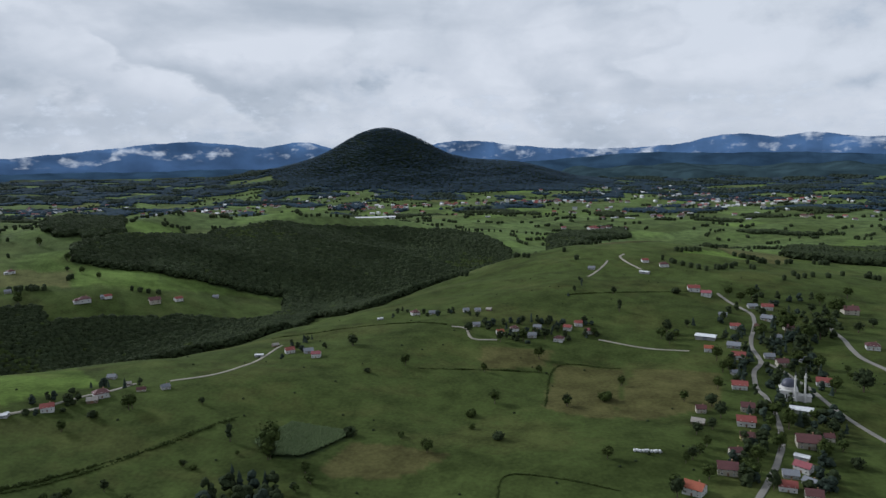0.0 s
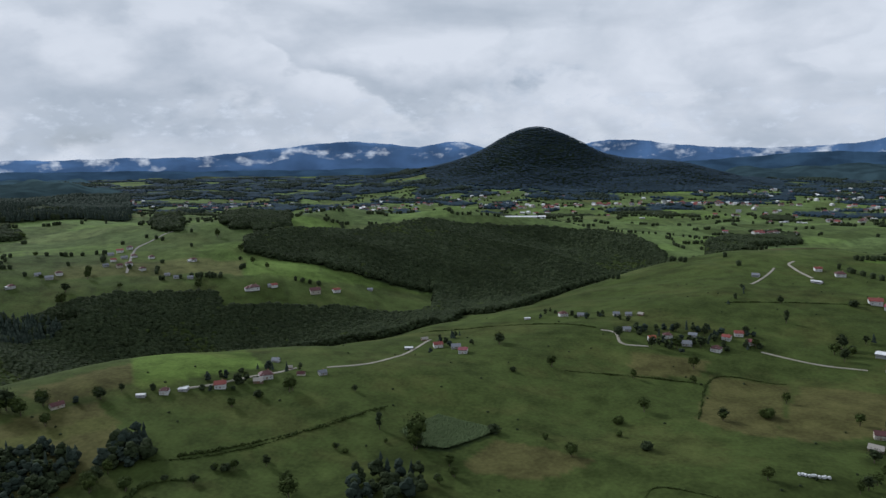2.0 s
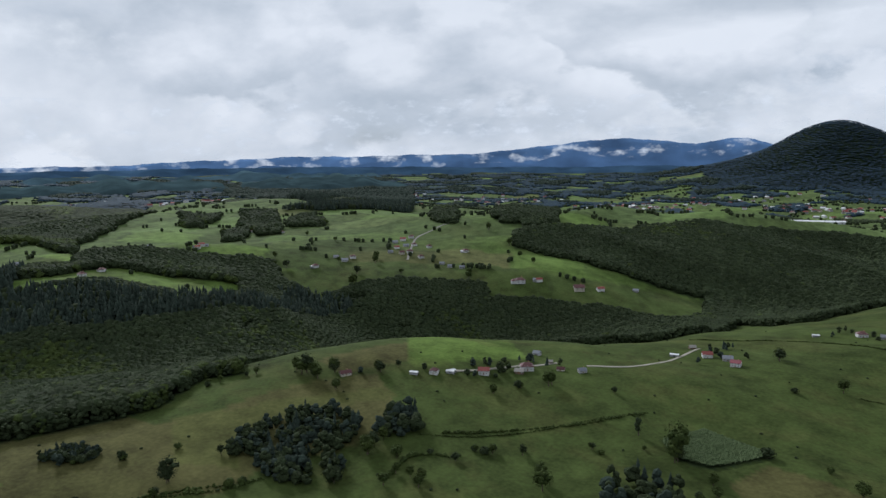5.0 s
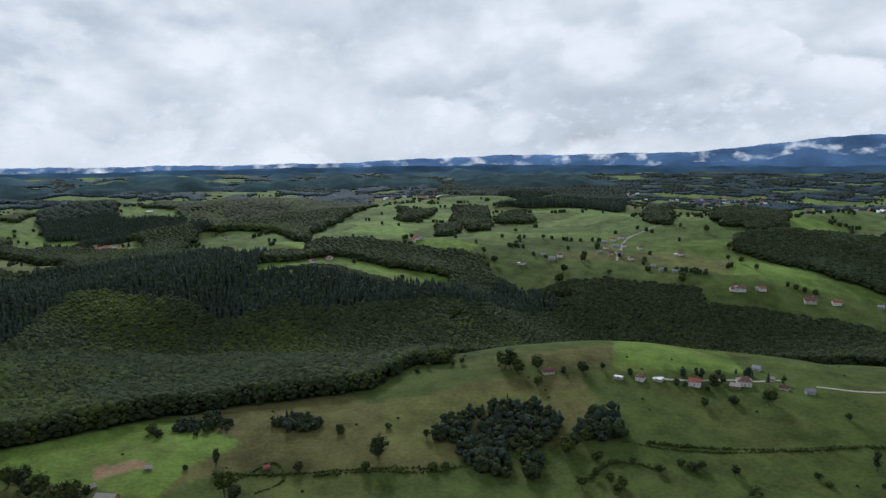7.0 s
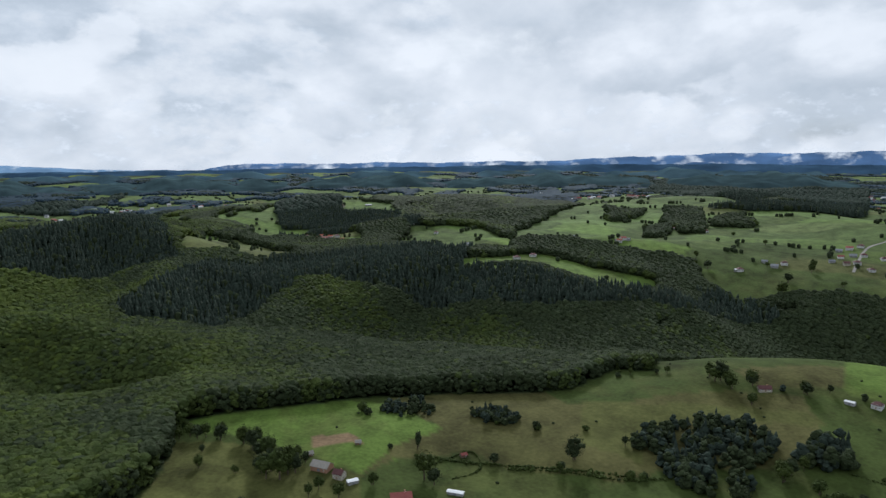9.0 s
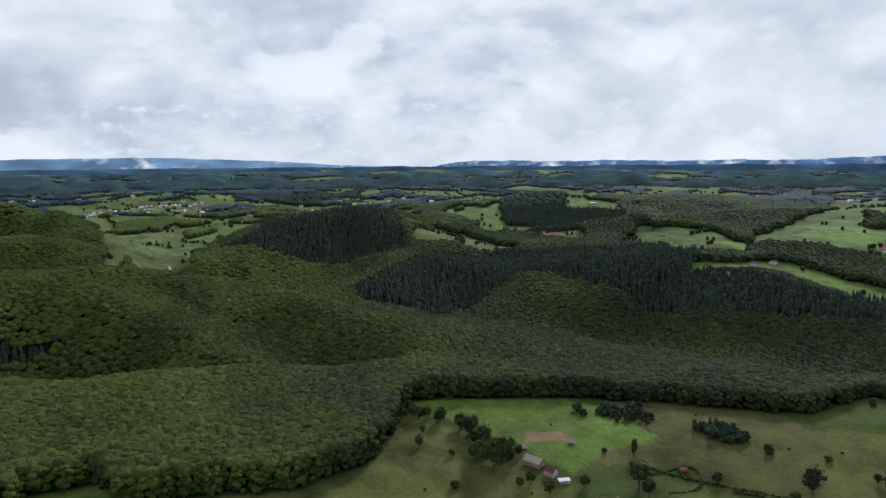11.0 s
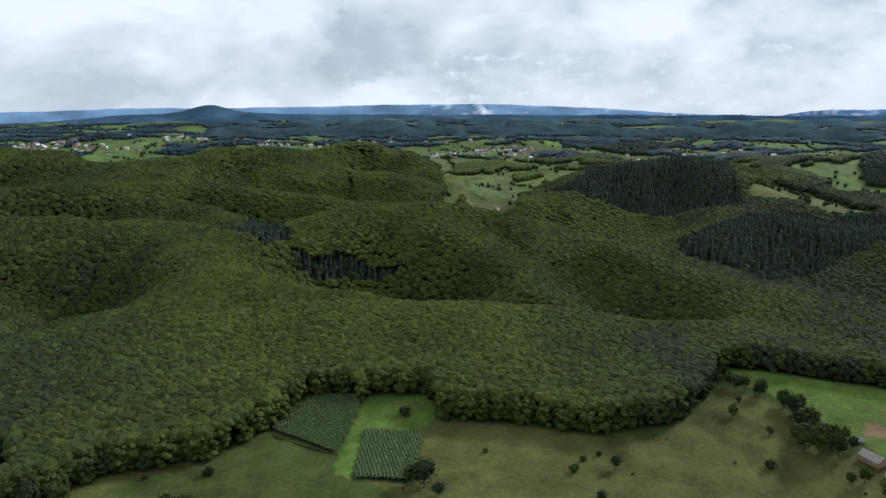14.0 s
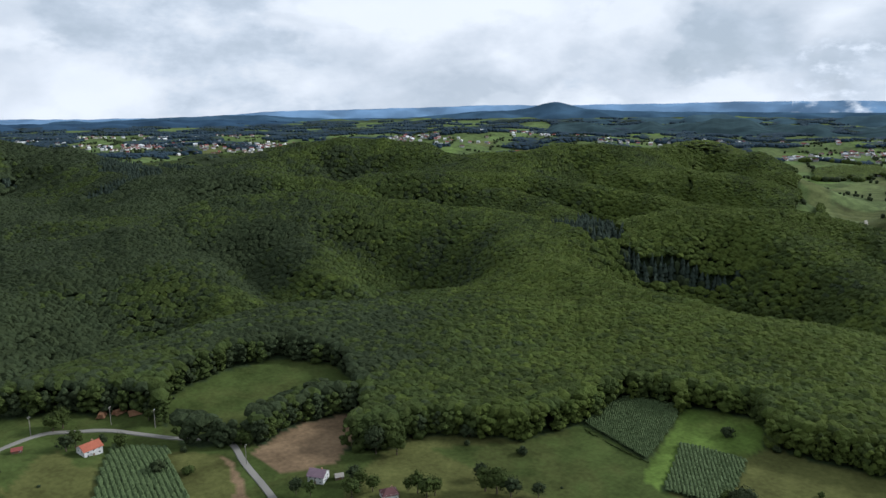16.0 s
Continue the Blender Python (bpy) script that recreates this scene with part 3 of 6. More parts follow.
def cover_at(x, y):
    """The kind of cover at each place, as an index of KINDS."""
    x, y = np.asarray(x, float), np.asarray(y, float)
    d, az = np.hypot(x, y), np.degrees(np.arctan2(-x, y))
    wx, wy = x + 5 * ripple(x, y, 45, 1) + 2 * ripple(x, y, 14, 4), y + 5 * ripple(x, y, 52, 8) + 2 * ripple(x, y, 16, 9)
    far = smooth(1100, 1500, d)
    kind = np.zeros(x.shape, int)
    i, j, edge = plots(x, y, 105)
    roll = dice(i, j, 1.0)
    kind = np.where((roll > 0.72) & (d > 800), 2, kind)
    kind = np.where((roll < 0.08) & (d > 700), 1, kind)
    grove = ripple(x, y, 480, 2) + 0.8 * ripple(x, y, 210, 7) + 0.25 * ripple(x, y, 80, 3)
    lush = np.where(az > 62, 0.30 - 0.25 * smooth(2200, 3600, d), 0.36 - 0.55 * smooth(2000, 3100, d))
    kind = np.where((grove > lush) & (d > 1650), 5, kind)
    kind = np.where((grove > lush + 0.45) & (d > 1650), 6, kind)
    peak = np.hypot((x - polar(0.0, 3380)[0]) / 820, (y - polar(0.0, 3380)[1]) / 780)
    kind = np.where(peak + 0.10 * ripple(x, y, 210, 2) < 1.0, 5, kind)
    for name, outline in COVERS:
        k = KINDS.index(name)
        if k not in (5, 6):
            kind = np.where(inside(outline, 0.5 * (x + wx), 0.5 * (y + wy)), k, kind)
        else:
            kind = np.where(inside(outline, wx, wy), k, kind)
    # the open brow of the near ridge, above the wooded hollow
    brow = (az < 50) & (d > 380) & (d < np.where(az < 9, 900, 640)) & (kind > 4) & (kind < 7)
    kind[brow] = np.where(land(x[brow], y[brow]) > -11, 0, kind[brow])
    return kind


def sheet(name, verts, tris, material, smooth_shade=True):
    """A mesh object out of arrays of corners and triangles."""
    me = bpy.data.meshes.new(name)
    me.vertices.add(len(verts))
    me.vertices.foreach_set("co", np.ascontiguousarray(verts, np.float32).ravel())
    n = len(tris)
    me.loops.add(n * 3)
    me.loops.foreach_set("vertex_index", np.ascontiguousarray(tris, np.int32).ravel())
    me.polygons.add(n)
    me.polygons.foreach_set("loop_start", np.arange(0, n * 3, 3, dtype=np.int32))
    me.polygons.foreach_set("use_smooth", np.full(n, smooth_shade))
    me.update(calc_edges=True)
    me.validate()
    me.materials.append(material)
    return new(name, me)


# ---- the ground: one sheet to the horizon, finer towards the middle ----
azs = np.radians(np.concatenate([np.arange(-44, 178, 0.35), np.arange(178, 316, 2.0)]))
rings = np.concatenate([[0.0, 40, 80, 120, 150], np.exp(np.arange(np.log(175), np.log(4960), 0.0096))])
ga, gr = np.meshgrid(azs, rings)
gx, gy = -np.sin(ga) * gr, np.cos(ga) * gr
gz = land(gx, gy)
gkind = cover_at(gx, gy)
colour = GROWTH[gkind]
pi_, pj_, pedge = plots(gx, gy, 105)
tint = dice(pi_, pj_, 2.0)
grassy = ((gkind < 3) | (gkind == 7))[..., None]
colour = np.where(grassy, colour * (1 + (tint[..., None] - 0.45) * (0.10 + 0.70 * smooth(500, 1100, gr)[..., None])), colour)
yellow = smooth(0.0, 0.55, ripple(gx, gy, 110, 9) + 0.6 * ripple(gx, gy, 33, 1) + 0.4 * ripple(gx, gy, 13, 5))[..., None] * grassy
colour = colour * (1 - 0.4 * yellow) + 0.4 * yellow * np.array((0.066, 0.069, 0.023))
# hay weighs a painted haze: grassland pales with distance, unevenly by plot
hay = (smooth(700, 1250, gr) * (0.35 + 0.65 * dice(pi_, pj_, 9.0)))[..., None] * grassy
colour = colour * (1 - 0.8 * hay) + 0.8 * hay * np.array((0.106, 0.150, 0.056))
dark = smooth(0.25, 0.7, ripple(gx, gy, 75, 4) + 0.6 * ripple(gx, gy, 21, 8))[..., None] * grassy
colour = colour * (1 - 0.28 * dark)
bank = (smooth(5, 1.5, pedge) * (dice(pi_, pj_, 5.0) > 0.35))[..., None] * grassy * smooth(450, 900, gr)[..., None]
colour = colour * (1 - 0.45 * bank) + 0.45 * bank * np.array((0.034, 0.045, 0.019))
nr, na = ga.shape
idx = np.arange(nr * na).reshape(nr, na)
nxt = np.roll(idx, -1, axis=1)
q0, q1, q2, q3 = idx[:-1].ravel(), nxt[:-1].ravel(), nxt[1:].ravel(), idx[1:].ravel()
gtris = np.concatenate([np.stack([q0, q1, q2], 1), np.stack([q0, q2, q3], 1)])
ground = tagged(sheet("ground", np.stack([gx, gy, gz], -1).reshape(-1, 3), gtris, GROUND), "rolling green meadows and field plots under open sky", "ground", kind="structure")
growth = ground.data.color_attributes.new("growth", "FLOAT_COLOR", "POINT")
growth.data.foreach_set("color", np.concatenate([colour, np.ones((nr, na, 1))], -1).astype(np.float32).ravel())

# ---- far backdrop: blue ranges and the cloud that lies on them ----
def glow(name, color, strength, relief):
    """Haze of kilometres of air, painted: a dull blue that glows a little."""
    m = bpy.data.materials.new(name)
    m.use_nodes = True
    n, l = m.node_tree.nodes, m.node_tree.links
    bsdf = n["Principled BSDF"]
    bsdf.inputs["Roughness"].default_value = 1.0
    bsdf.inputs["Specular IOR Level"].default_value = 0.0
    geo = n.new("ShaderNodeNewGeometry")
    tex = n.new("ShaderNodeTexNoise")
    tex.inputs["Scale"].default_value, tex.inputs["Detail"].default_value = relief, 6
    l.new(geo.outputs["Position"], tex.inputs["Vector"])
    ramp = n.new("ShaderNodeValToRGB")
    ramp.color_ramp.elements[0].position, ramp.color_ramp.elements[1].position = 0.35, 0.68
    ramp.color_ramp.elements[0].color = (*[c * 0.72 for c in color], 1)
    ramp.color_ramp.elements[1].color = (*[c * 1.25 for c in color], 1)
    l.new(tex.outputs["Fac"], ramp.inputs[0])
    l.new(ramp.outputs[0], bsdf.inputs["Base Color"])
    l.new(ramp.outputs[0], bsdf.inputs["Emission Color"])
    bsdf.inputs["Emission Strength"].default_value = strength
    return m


def ridge_range(name, d, crest, az0, az1, material, label, rough):
    """A range of hills: its front slope and back slope over a stretch of bearings; crest gives its top in degrees over the eye."""
    az = np.arange(az0, az1, 0.06)
    top = EYE_Z + d * np.tan(np.radians(crest(az)))
    top = top - 190 * (smooth(az0 + 9, az0, az) + smooth(az1 - 9, az1, az))
    jag = sum(np.sin(az * f * 2.3 + p) / (1 + f) ** 1.1 for f, p in ((0.31, 1.0), (0.83, 2.2), (1.9, 0.3), (4.3, 4.0), (9.7, 5.1)))
    top = top + rough * jag
    rows = []
    for s, lift in ((-420, -0.35), (-300, 0.25), (-190, 0.55), (-90, 0.85), (0, 1.0), (60, 0.8), (100, -0.35)):
        x, y = polar(az, d + s + 40 * np.sin(az * 0.8 + s))
        rows.append(np.stack([x, y, np.minimum(top, 10 + (top - 10) * lift) + 7 * np.sin(az * 1.7 + s * 0.05) * (lift < 0.99) - 90 * (lift < 0)], -1))
    v = np.stack(rows)
    nr_, na_ = v.shape[:2]
    idx_ = np.arange(nr_ * na_).reshape(nr_, na_)
    a, b, c, e = idx_[:-1, :-1].ravel(), idx_[:-1, 1:].ravel(), idx_[1:, 1:].ravel(), idx_[1:, :-1].ravel()
    ob = sheet(name, v.reshape(-1, 3), np.concatenate([np.stack([a, b, c], 1), np.stack([a, c, e], 1)]), material)
    return tagged(ob, label, "backdrop", kind="structure")


def bump(az, at, wide, high):
    return high * np.exp(-0.5 * ((az - at) / wide) ** 2)


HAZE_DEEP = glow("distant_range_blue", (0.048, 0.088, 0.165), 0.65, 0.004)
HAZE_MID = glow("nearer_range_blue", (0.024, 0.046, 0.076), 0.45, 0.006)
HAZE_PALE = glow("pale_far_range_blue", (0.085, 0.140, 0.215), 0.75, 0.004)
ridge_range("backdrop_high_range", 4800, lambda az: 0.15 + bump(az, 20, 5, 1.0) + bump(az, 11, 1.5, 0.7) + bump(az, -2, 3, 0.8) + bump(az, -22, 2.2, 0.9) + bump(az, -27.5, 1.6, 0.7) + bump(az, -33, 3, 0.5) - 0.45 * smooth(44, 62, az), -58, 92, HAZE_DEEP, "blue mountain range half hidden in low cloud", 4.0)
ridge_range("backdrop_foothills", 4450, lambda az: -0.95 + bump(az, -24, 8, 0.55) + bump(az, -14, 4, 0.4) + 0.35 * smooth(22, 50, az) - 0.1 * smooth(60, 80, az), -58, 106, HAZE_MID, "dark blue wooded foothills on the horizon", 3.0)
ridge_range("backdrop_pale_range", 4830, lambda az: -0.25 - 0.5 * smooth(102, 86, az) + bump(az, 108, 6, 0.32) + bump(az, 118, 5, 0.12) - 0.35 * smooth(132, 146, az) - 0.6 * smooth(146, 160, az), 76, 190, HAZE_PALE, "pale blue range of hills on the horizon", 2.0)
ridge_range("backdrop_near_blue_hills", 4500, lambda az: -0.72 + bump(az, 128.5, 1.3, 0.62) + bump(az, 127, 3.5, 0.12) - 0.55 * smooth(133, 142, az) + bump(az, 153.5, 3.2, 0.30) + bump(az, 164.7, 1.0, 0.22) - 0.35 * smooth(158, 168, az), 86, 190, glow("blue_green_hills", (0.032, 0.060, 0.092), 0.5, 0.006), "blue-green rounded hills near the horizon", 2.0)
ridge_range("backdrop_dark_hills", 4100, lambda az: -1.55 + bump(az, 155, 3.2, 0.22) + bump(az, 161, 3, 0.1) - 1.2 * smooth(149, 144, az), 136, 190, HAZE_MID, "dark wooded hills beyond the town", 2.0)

# low cloud in ragged heaps along the ranges
bank_mat = bpy.data.materials.new("low_cloud")
bank_mat.use_nodes = True
bn, bl = bank_mat.node_tree.nodes, bank_mat.node_tree.links
bn.clear()
bgeo = bn.new("ShaderNodeNewGeometry")
bscale = bn.new("ShaderNodeVectorMath")
bscale.operation = "MULTIPLY"
bl.new(bgeo.outputs["Position"], bscale.inputs[0])
bscale.inputs[1].default_value = (1, 1, 2.0)
btex = bn.new("ShaderNodeTexNoise")
btex.inputs["Scale"].default_value, btex.inputs["Detail"].default_value, btex.inputs["Roughness"].default_value = 0.0075, 10, 0.6
bl.new(bscale.outputs[0], btex.inputs["Vector"])
batt = bn.new("ShaderNodeAttribute")
batt.attribute_name = "density"
bsum = bn.new("ShaderNodeMath")
bsum.operation = "ADD"
bl.new(btex.outputs["Fac"], bsum.inputs[0])
bl.new(batt.outputs["Fac"], bsum.inputs[1])
bramp = bn.new("ShaderNodeValToRGB")
bramp.color_ramp.elements[0].position, bramp.color_ramp.elements[1].position = 0.52, 0.74
bl.new(bsum.outputs[0], bramp.inputs[0])
btone = bn.new("ShaderNodeValToRGB")
btone.color_ramp.elements[0].position, btone.color_ramp.elements[1].position = 0.40, 0.66
btone.color_ramp.elements[0].color, btone.color_ramp.elements[1].color = (0.56, 0.62, 0.69, 1), (0.80, 0.83, 0.87, 1)
bl.new(btex.outputs["Fac"], btone.inputs[0])
bemit, bclear, bmix, bout = bn.new("ShaderNodeEmission"), bn.new("ShaderNodeBsdfTransparent"), bn.new("ShaderNodeMixShader"), bn.new("ShaderNodeOutputMaterial")
bl.new(btone.outputs[0], bemit.inputs[0])
bl.new(bramp.outputs[0], bmix.inputs[0])
bl.new(bclear.outputs[0], bmix.inputs[1])
bl.new(bemit.outputs[0], bmix.inputs[2])
bl.new(bmix.outputs[0], bout.inputs[0])
caz = np.arange(-44, 112, 0.5)
els = np.array([-1.2, -0.6, -0.1, 0.4, 0.9, 1.4, 2.0, 2.6, 3.2, 3.8, 4.5])
base_el = 0.22 + 0.45 * smooth(30, 10, caz) - 0.55 * smooth(40, 80, caz) + 0.25 * smooth(86, 110, caz) + 0.15 * np.sin(caz * 0.9)
ca, ce = np.meshgrid(caz, els)
cx, cy = polar(ca, 4600 + 0 * ca)
cz = EYE_Z + 4600 * np.tan(np.radians(ce))
over = ce - base_el[None]
dens = -0.33 + 0.95 * smooth(-0.45, 0.65, over) - 0.90 * smooth(1.6, 3.0, over) - 0.35 * smooth(98, 111, ca)
nr_, na_ = ca.shape
cidx = np.arange(nr_ * na_).reshape(nr_, na_)
a, b, c, e = cidx[:-1, :-1].ravel(), cidx[:-1, 1:].ravel(), cidx[1:, 1:].ravel(), cidx[1:, :-1].ravel()
cloud_bank = tagged(sheet("backdrop_cloud_bank", np.stack([cx, cy, cz], -1).reshape(-1, 3), np.concatenate([np.stack([a, b, c], 1), np.stack([a, c, e], 1)]), bank_mat), "ragged white low cloud lying along the ranges", "backdrop", kind="structure")
cloud_bank.data.attributes.new("density", "FLOAT", "POINT").data.foreach_set("value", dens.astype(np.float32).ravel())

# rises added to carry the blue haze of the far land, painted and faintly glowing
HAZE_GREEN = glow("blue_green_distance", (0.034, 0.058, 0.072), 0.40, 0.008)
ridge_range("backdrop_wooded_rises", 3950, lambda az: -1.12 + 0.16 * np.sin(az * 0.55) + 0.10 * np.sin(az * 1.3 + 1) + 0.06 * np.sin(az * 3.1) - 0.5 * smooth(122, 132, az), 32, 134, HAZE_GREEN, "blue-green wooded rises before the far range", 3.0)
ridge_range("backdrop_low_rises", 3450, lambda az: -1.52 + 0.20 * np.sin(az * 0.43 + 2) + 0.13 * np.sin(az * 1.1) + 0.07 * np.sin(az * 2.7 + 1) - 0.5 * smooth(124, 134, az), 30, 136, glow("dark_blue_green_distance", (0.030, 0.049, 0.054), 0.30, 0.012), "low dark haze-blue rises beyond the farmland", 3.0)
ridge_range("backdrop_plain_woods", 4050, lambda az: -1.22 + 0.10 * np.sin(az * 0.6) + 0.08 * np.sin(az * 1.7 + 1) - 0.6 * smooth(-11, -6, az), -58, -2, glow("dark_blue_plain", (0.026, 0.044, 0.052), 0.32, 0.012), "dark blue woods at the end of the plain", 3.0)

# ---- helpers for things ----
GOLD = (1 + 5 ** 0.5) / 2
ICO_V = np.array([(-1, GOLD, 0), (1, GOLD, 0), (-1, -GOLD, 0), (1, -GOLD, 0), (0, -1, GOLD), (0, 1, GOLD), (0, -1, -GOLD), (0, 1, -GOLD), (GOLD, 0, -1), (GOLD, 0, 1), (-GOLD, 0, -1), (-GOLD, 0, 1)], float) / 1.902
ICO_F = np.array([(0, 11, 5), (0, 5, 1), (0, 1, 7), (0, 7, 10), (0, 10, 11), (1, 5, 9), (5, 11, 4), (11, 10, 2), (10, 7, 6), (7, 1, 8), (3, 9, 4), (3, 4, 2), (3, 2, 6), (3, 6, 8), (3, 8, 9), (4, 9, 5), (2, 4, 11), (6, 2, 10), (8, 6, 7), (9, 8, 1)])


def finer(v, f):
    """Each face of a rounded solid cut into four, its corners pushed out to the ball."""
    mids, verts, faces = {}, [tuple(p) for p in v], []

    def mid(a, b):
        key = (min(a, b), max(a, b))
        if key not in mids:
            p = (np.array(verts[a]) + np.array(verts[b])) / 2
            verts.append(tuple(p / np.linalg.norm(p)))
            mids[key] = len(verts) - 1
        return mids[key]

    for a, b, c in f:
        ab, bc, ca = mid(a, b), mid(b, c), mid(c, a)
        faces += [(a, ab, ca), (ab, b, bc), (ca, bc, c), (ab, bc, ca)]
    return np.array(verts), np.array(faces)


FINE_V, FINE_F = finer(ICO_V, ICO_F)


def part(name, bm, material, parent=None, label=""):
    """Links a bmesh as one mesh object under a thing or a part."""
    me = bpy.data.meshes.new(name)
    bm.to_mesh(me)
    bm.free()
    me.materials.append(material)
    ob = new(name, me)
    ob.parent = parent
    return tagged(ob, label)


def box(bm, x0, x1, y0, y1, z0, z1):
    v = [bm.verts.new(p) for p in ((x0, y0, z0), (x1, y0, z0), (x1, y1, z0), (x0, y1, z0), (x0, y0, z1), (x1, y0, z1), (x1, y1, z1), (x0, y1, z1))]
    for f in ((3, 2, 1, 0), (4, 5, 6, 7), (0, 1, 5, 4), (1, 2, 6, 5), (2, 3, 7, 6), (3, 0, 4, 7)):
        bm.faces.new([v[i] for i in f])
    return bm


def boxes(*dims):
    bm = bmesh.new()
    for d in dims:
        box(bm, *d)
    return bm


def solid(points, faces):
    bm = bmesh.new()
    v = [bm.verts.new(p) for p in points]
    for f in faces:
        bm.faces.new([v[i] for i in f])
    bmesh.ops.recalc_face_normals(bm, faces=bm.faces)
    return bm


def turned(profile, n=12):
    """A turned solid: (radius, height) from bottom to top."""
    bm = bmesh.new()
    loops = [[bm.verts.new((r * math.cos(6.2832 * k / n), r * math.sin(6.2832 * k / n), z)) for k in range(n)] for r, z in profile]
    for a, b in zip(loops, loops[1:]):
        for k in range(n):
            bm.faces.new((a[k], a[(k + 1) % n], b[(k + 1) % n], b[k]))
    bm.faces.new(loops[0][::-1])
    bm.faces.new(loops[-1])
    return bm


def rest(x, y):
    return float(land(x, y))


def plaster(name, color):
    return surface(name, color, 0.85, 0.14, 0.5, 4.0, per_object=0.06)


def tiles(name, color):
    return surface(name, color, 0.75, 0.26, 0.7, 6.0, 0.05, 3.0, per_object=0.10)


WHITE, CREAM, YELLOW, BRICK = plaster("white_render", (0.50, 0.50, 0.49)), plaster("cream_render", (0.38, 0.35, 0.29)), plaster("yellow_render", (0.42, 0.36, 0.15)), plaster("bare_brick", (0.30, 0.17, 0.11))
GREYWALL = plaster("grey_render", (0.28, 0.28, 0.275))
RED, ORANGE, BROWN, SLATE, PINK = tiles("red_tiles", (0.19, 0.050, 0.042)), tiles("orange_tiles", (0.27, 0.080, 0.045)), tiles("dark_red_tiles", (0.085, 0.035, 0.035)), tiles("grey_sheet_roof", (0.16, 0.17, 0.19)), tiles("raspberry_tiles", (0.21, 0.065, 0.075))
PURPLE, WHITEROOF, RUST, THATCH = tiles("plum_tiles", (0.155, 0.105, 0.130)), tiles("white_sheet_roof", (0.55, 0.56, 0.57)), tiles("rusty_sheet_roof", (0.22, 0.10, 0.07)), tiles("weathered_grey_roof", (0.27, 0.25, 0.22))
PLANK = surface("weathered_planks", (0.14, 0.105, 0.075), 0.9, 0.3, 1.0, 8.0, per_object=0.1)
GLASS = surface("window_glass", (0.03, 0.035, 0.04), 0.12, 0.1, 0.5, 2.0, spec=0.6)
TRIM = surface("white_window_frame", (0.70, 0.70, 0.69), 0.5, 0.06, 1.0, 6.0)
DOORWOOD = surface("brown_door", (0.16, 0.09, 0.05), 0.6, 0.2, 1.0, 8.0)
ASPHALT = surface("pale_worn_asphalt", (0.19, 0.18, 0.16), 0.9, 0.18, 0.15, 3.0, 0.02, 4.0, second=(0.155, 0.148, 0.132))
GRAVEL = surface("pale_gravel", (0.27, 0.25, 0.21), 0.95, 0.22, 0.2, 3.0, 0.02, 4.0, second=(0.20, 0.19, 0.14))

# ---- houses ----
# wall, roof, width, depth, eaves, ridge, hipped, balcony, words
HOUSES = {
    "A": (WHITE, RED, 10, 8.5, 4.3, 2.7, False, True, "white-rendered house with a red tiled gable roof"),
    "B": (WHITE, ORANGE, 10, 8.5, 5.0, 2.9, False, True, "white-rendered house with a bright orange tiled roof"),
    "C": (CREAM, BROWN, 10, 8.5, 4.9, 3.2, False, True, "cream-rendered house with a dark red tiled roof"),
    "D": (GREYWALL, SLATE, 10, 8, 3.2, 2.7, False, False, "grey-rendered house with a grey sheet-metal roof"),
    "E": (WHITE, PINK, 10, 8, 4.8, 2.6, False, False, "white house with a raspberry-red tiled roof"),
    "F": (WHITE, BROWN, 9.5, 8.5, 4.2, 2.6, True, False, "white-rendered house with a hipped dark red roof"),
    "Y": (YELLOW, BROWN, 10, 8, 4.4, 2.6, False, False, "yellow-rendered house with a dark red tiled roof"),
    "P": (WHITE, PURPLE, 10, 9, 5.2, 3.0, False, True, "white house with a plum-brown tiled roof and balcony"),
    "K": (CREAM, BROWN, 12, 7, 2.7, 2.6, False, False, "low cream farmhouse with a dark brown tiled roof"),
    "R": (PLANK, RED, 6, 5, 2.3, 1.5, False, False, "small plank shed with a red roof in a field"),
    "G": (PLANK, THATCH, 9, 6.5, 2.8, 2.6, False, False, "weathered plank barn with a faded grey roof"),
    "G2": (BRICK, THATCH, 14, 9, 3.6, 3.2, False, False, "long brick farm building with a weathered grey roof"),
    "H": (GREYWALL, WHITEROOF, 12, 7, 3.0, 0.9, False, False, "low grey building with a white sheet-metal roof"),
    "H2": (GREYWALL, WHITEROOF, 14, 4.5, 2.6, 0.5, False, False, "long low shed with a white sheet-metal roof"),
}
MODELS = {}


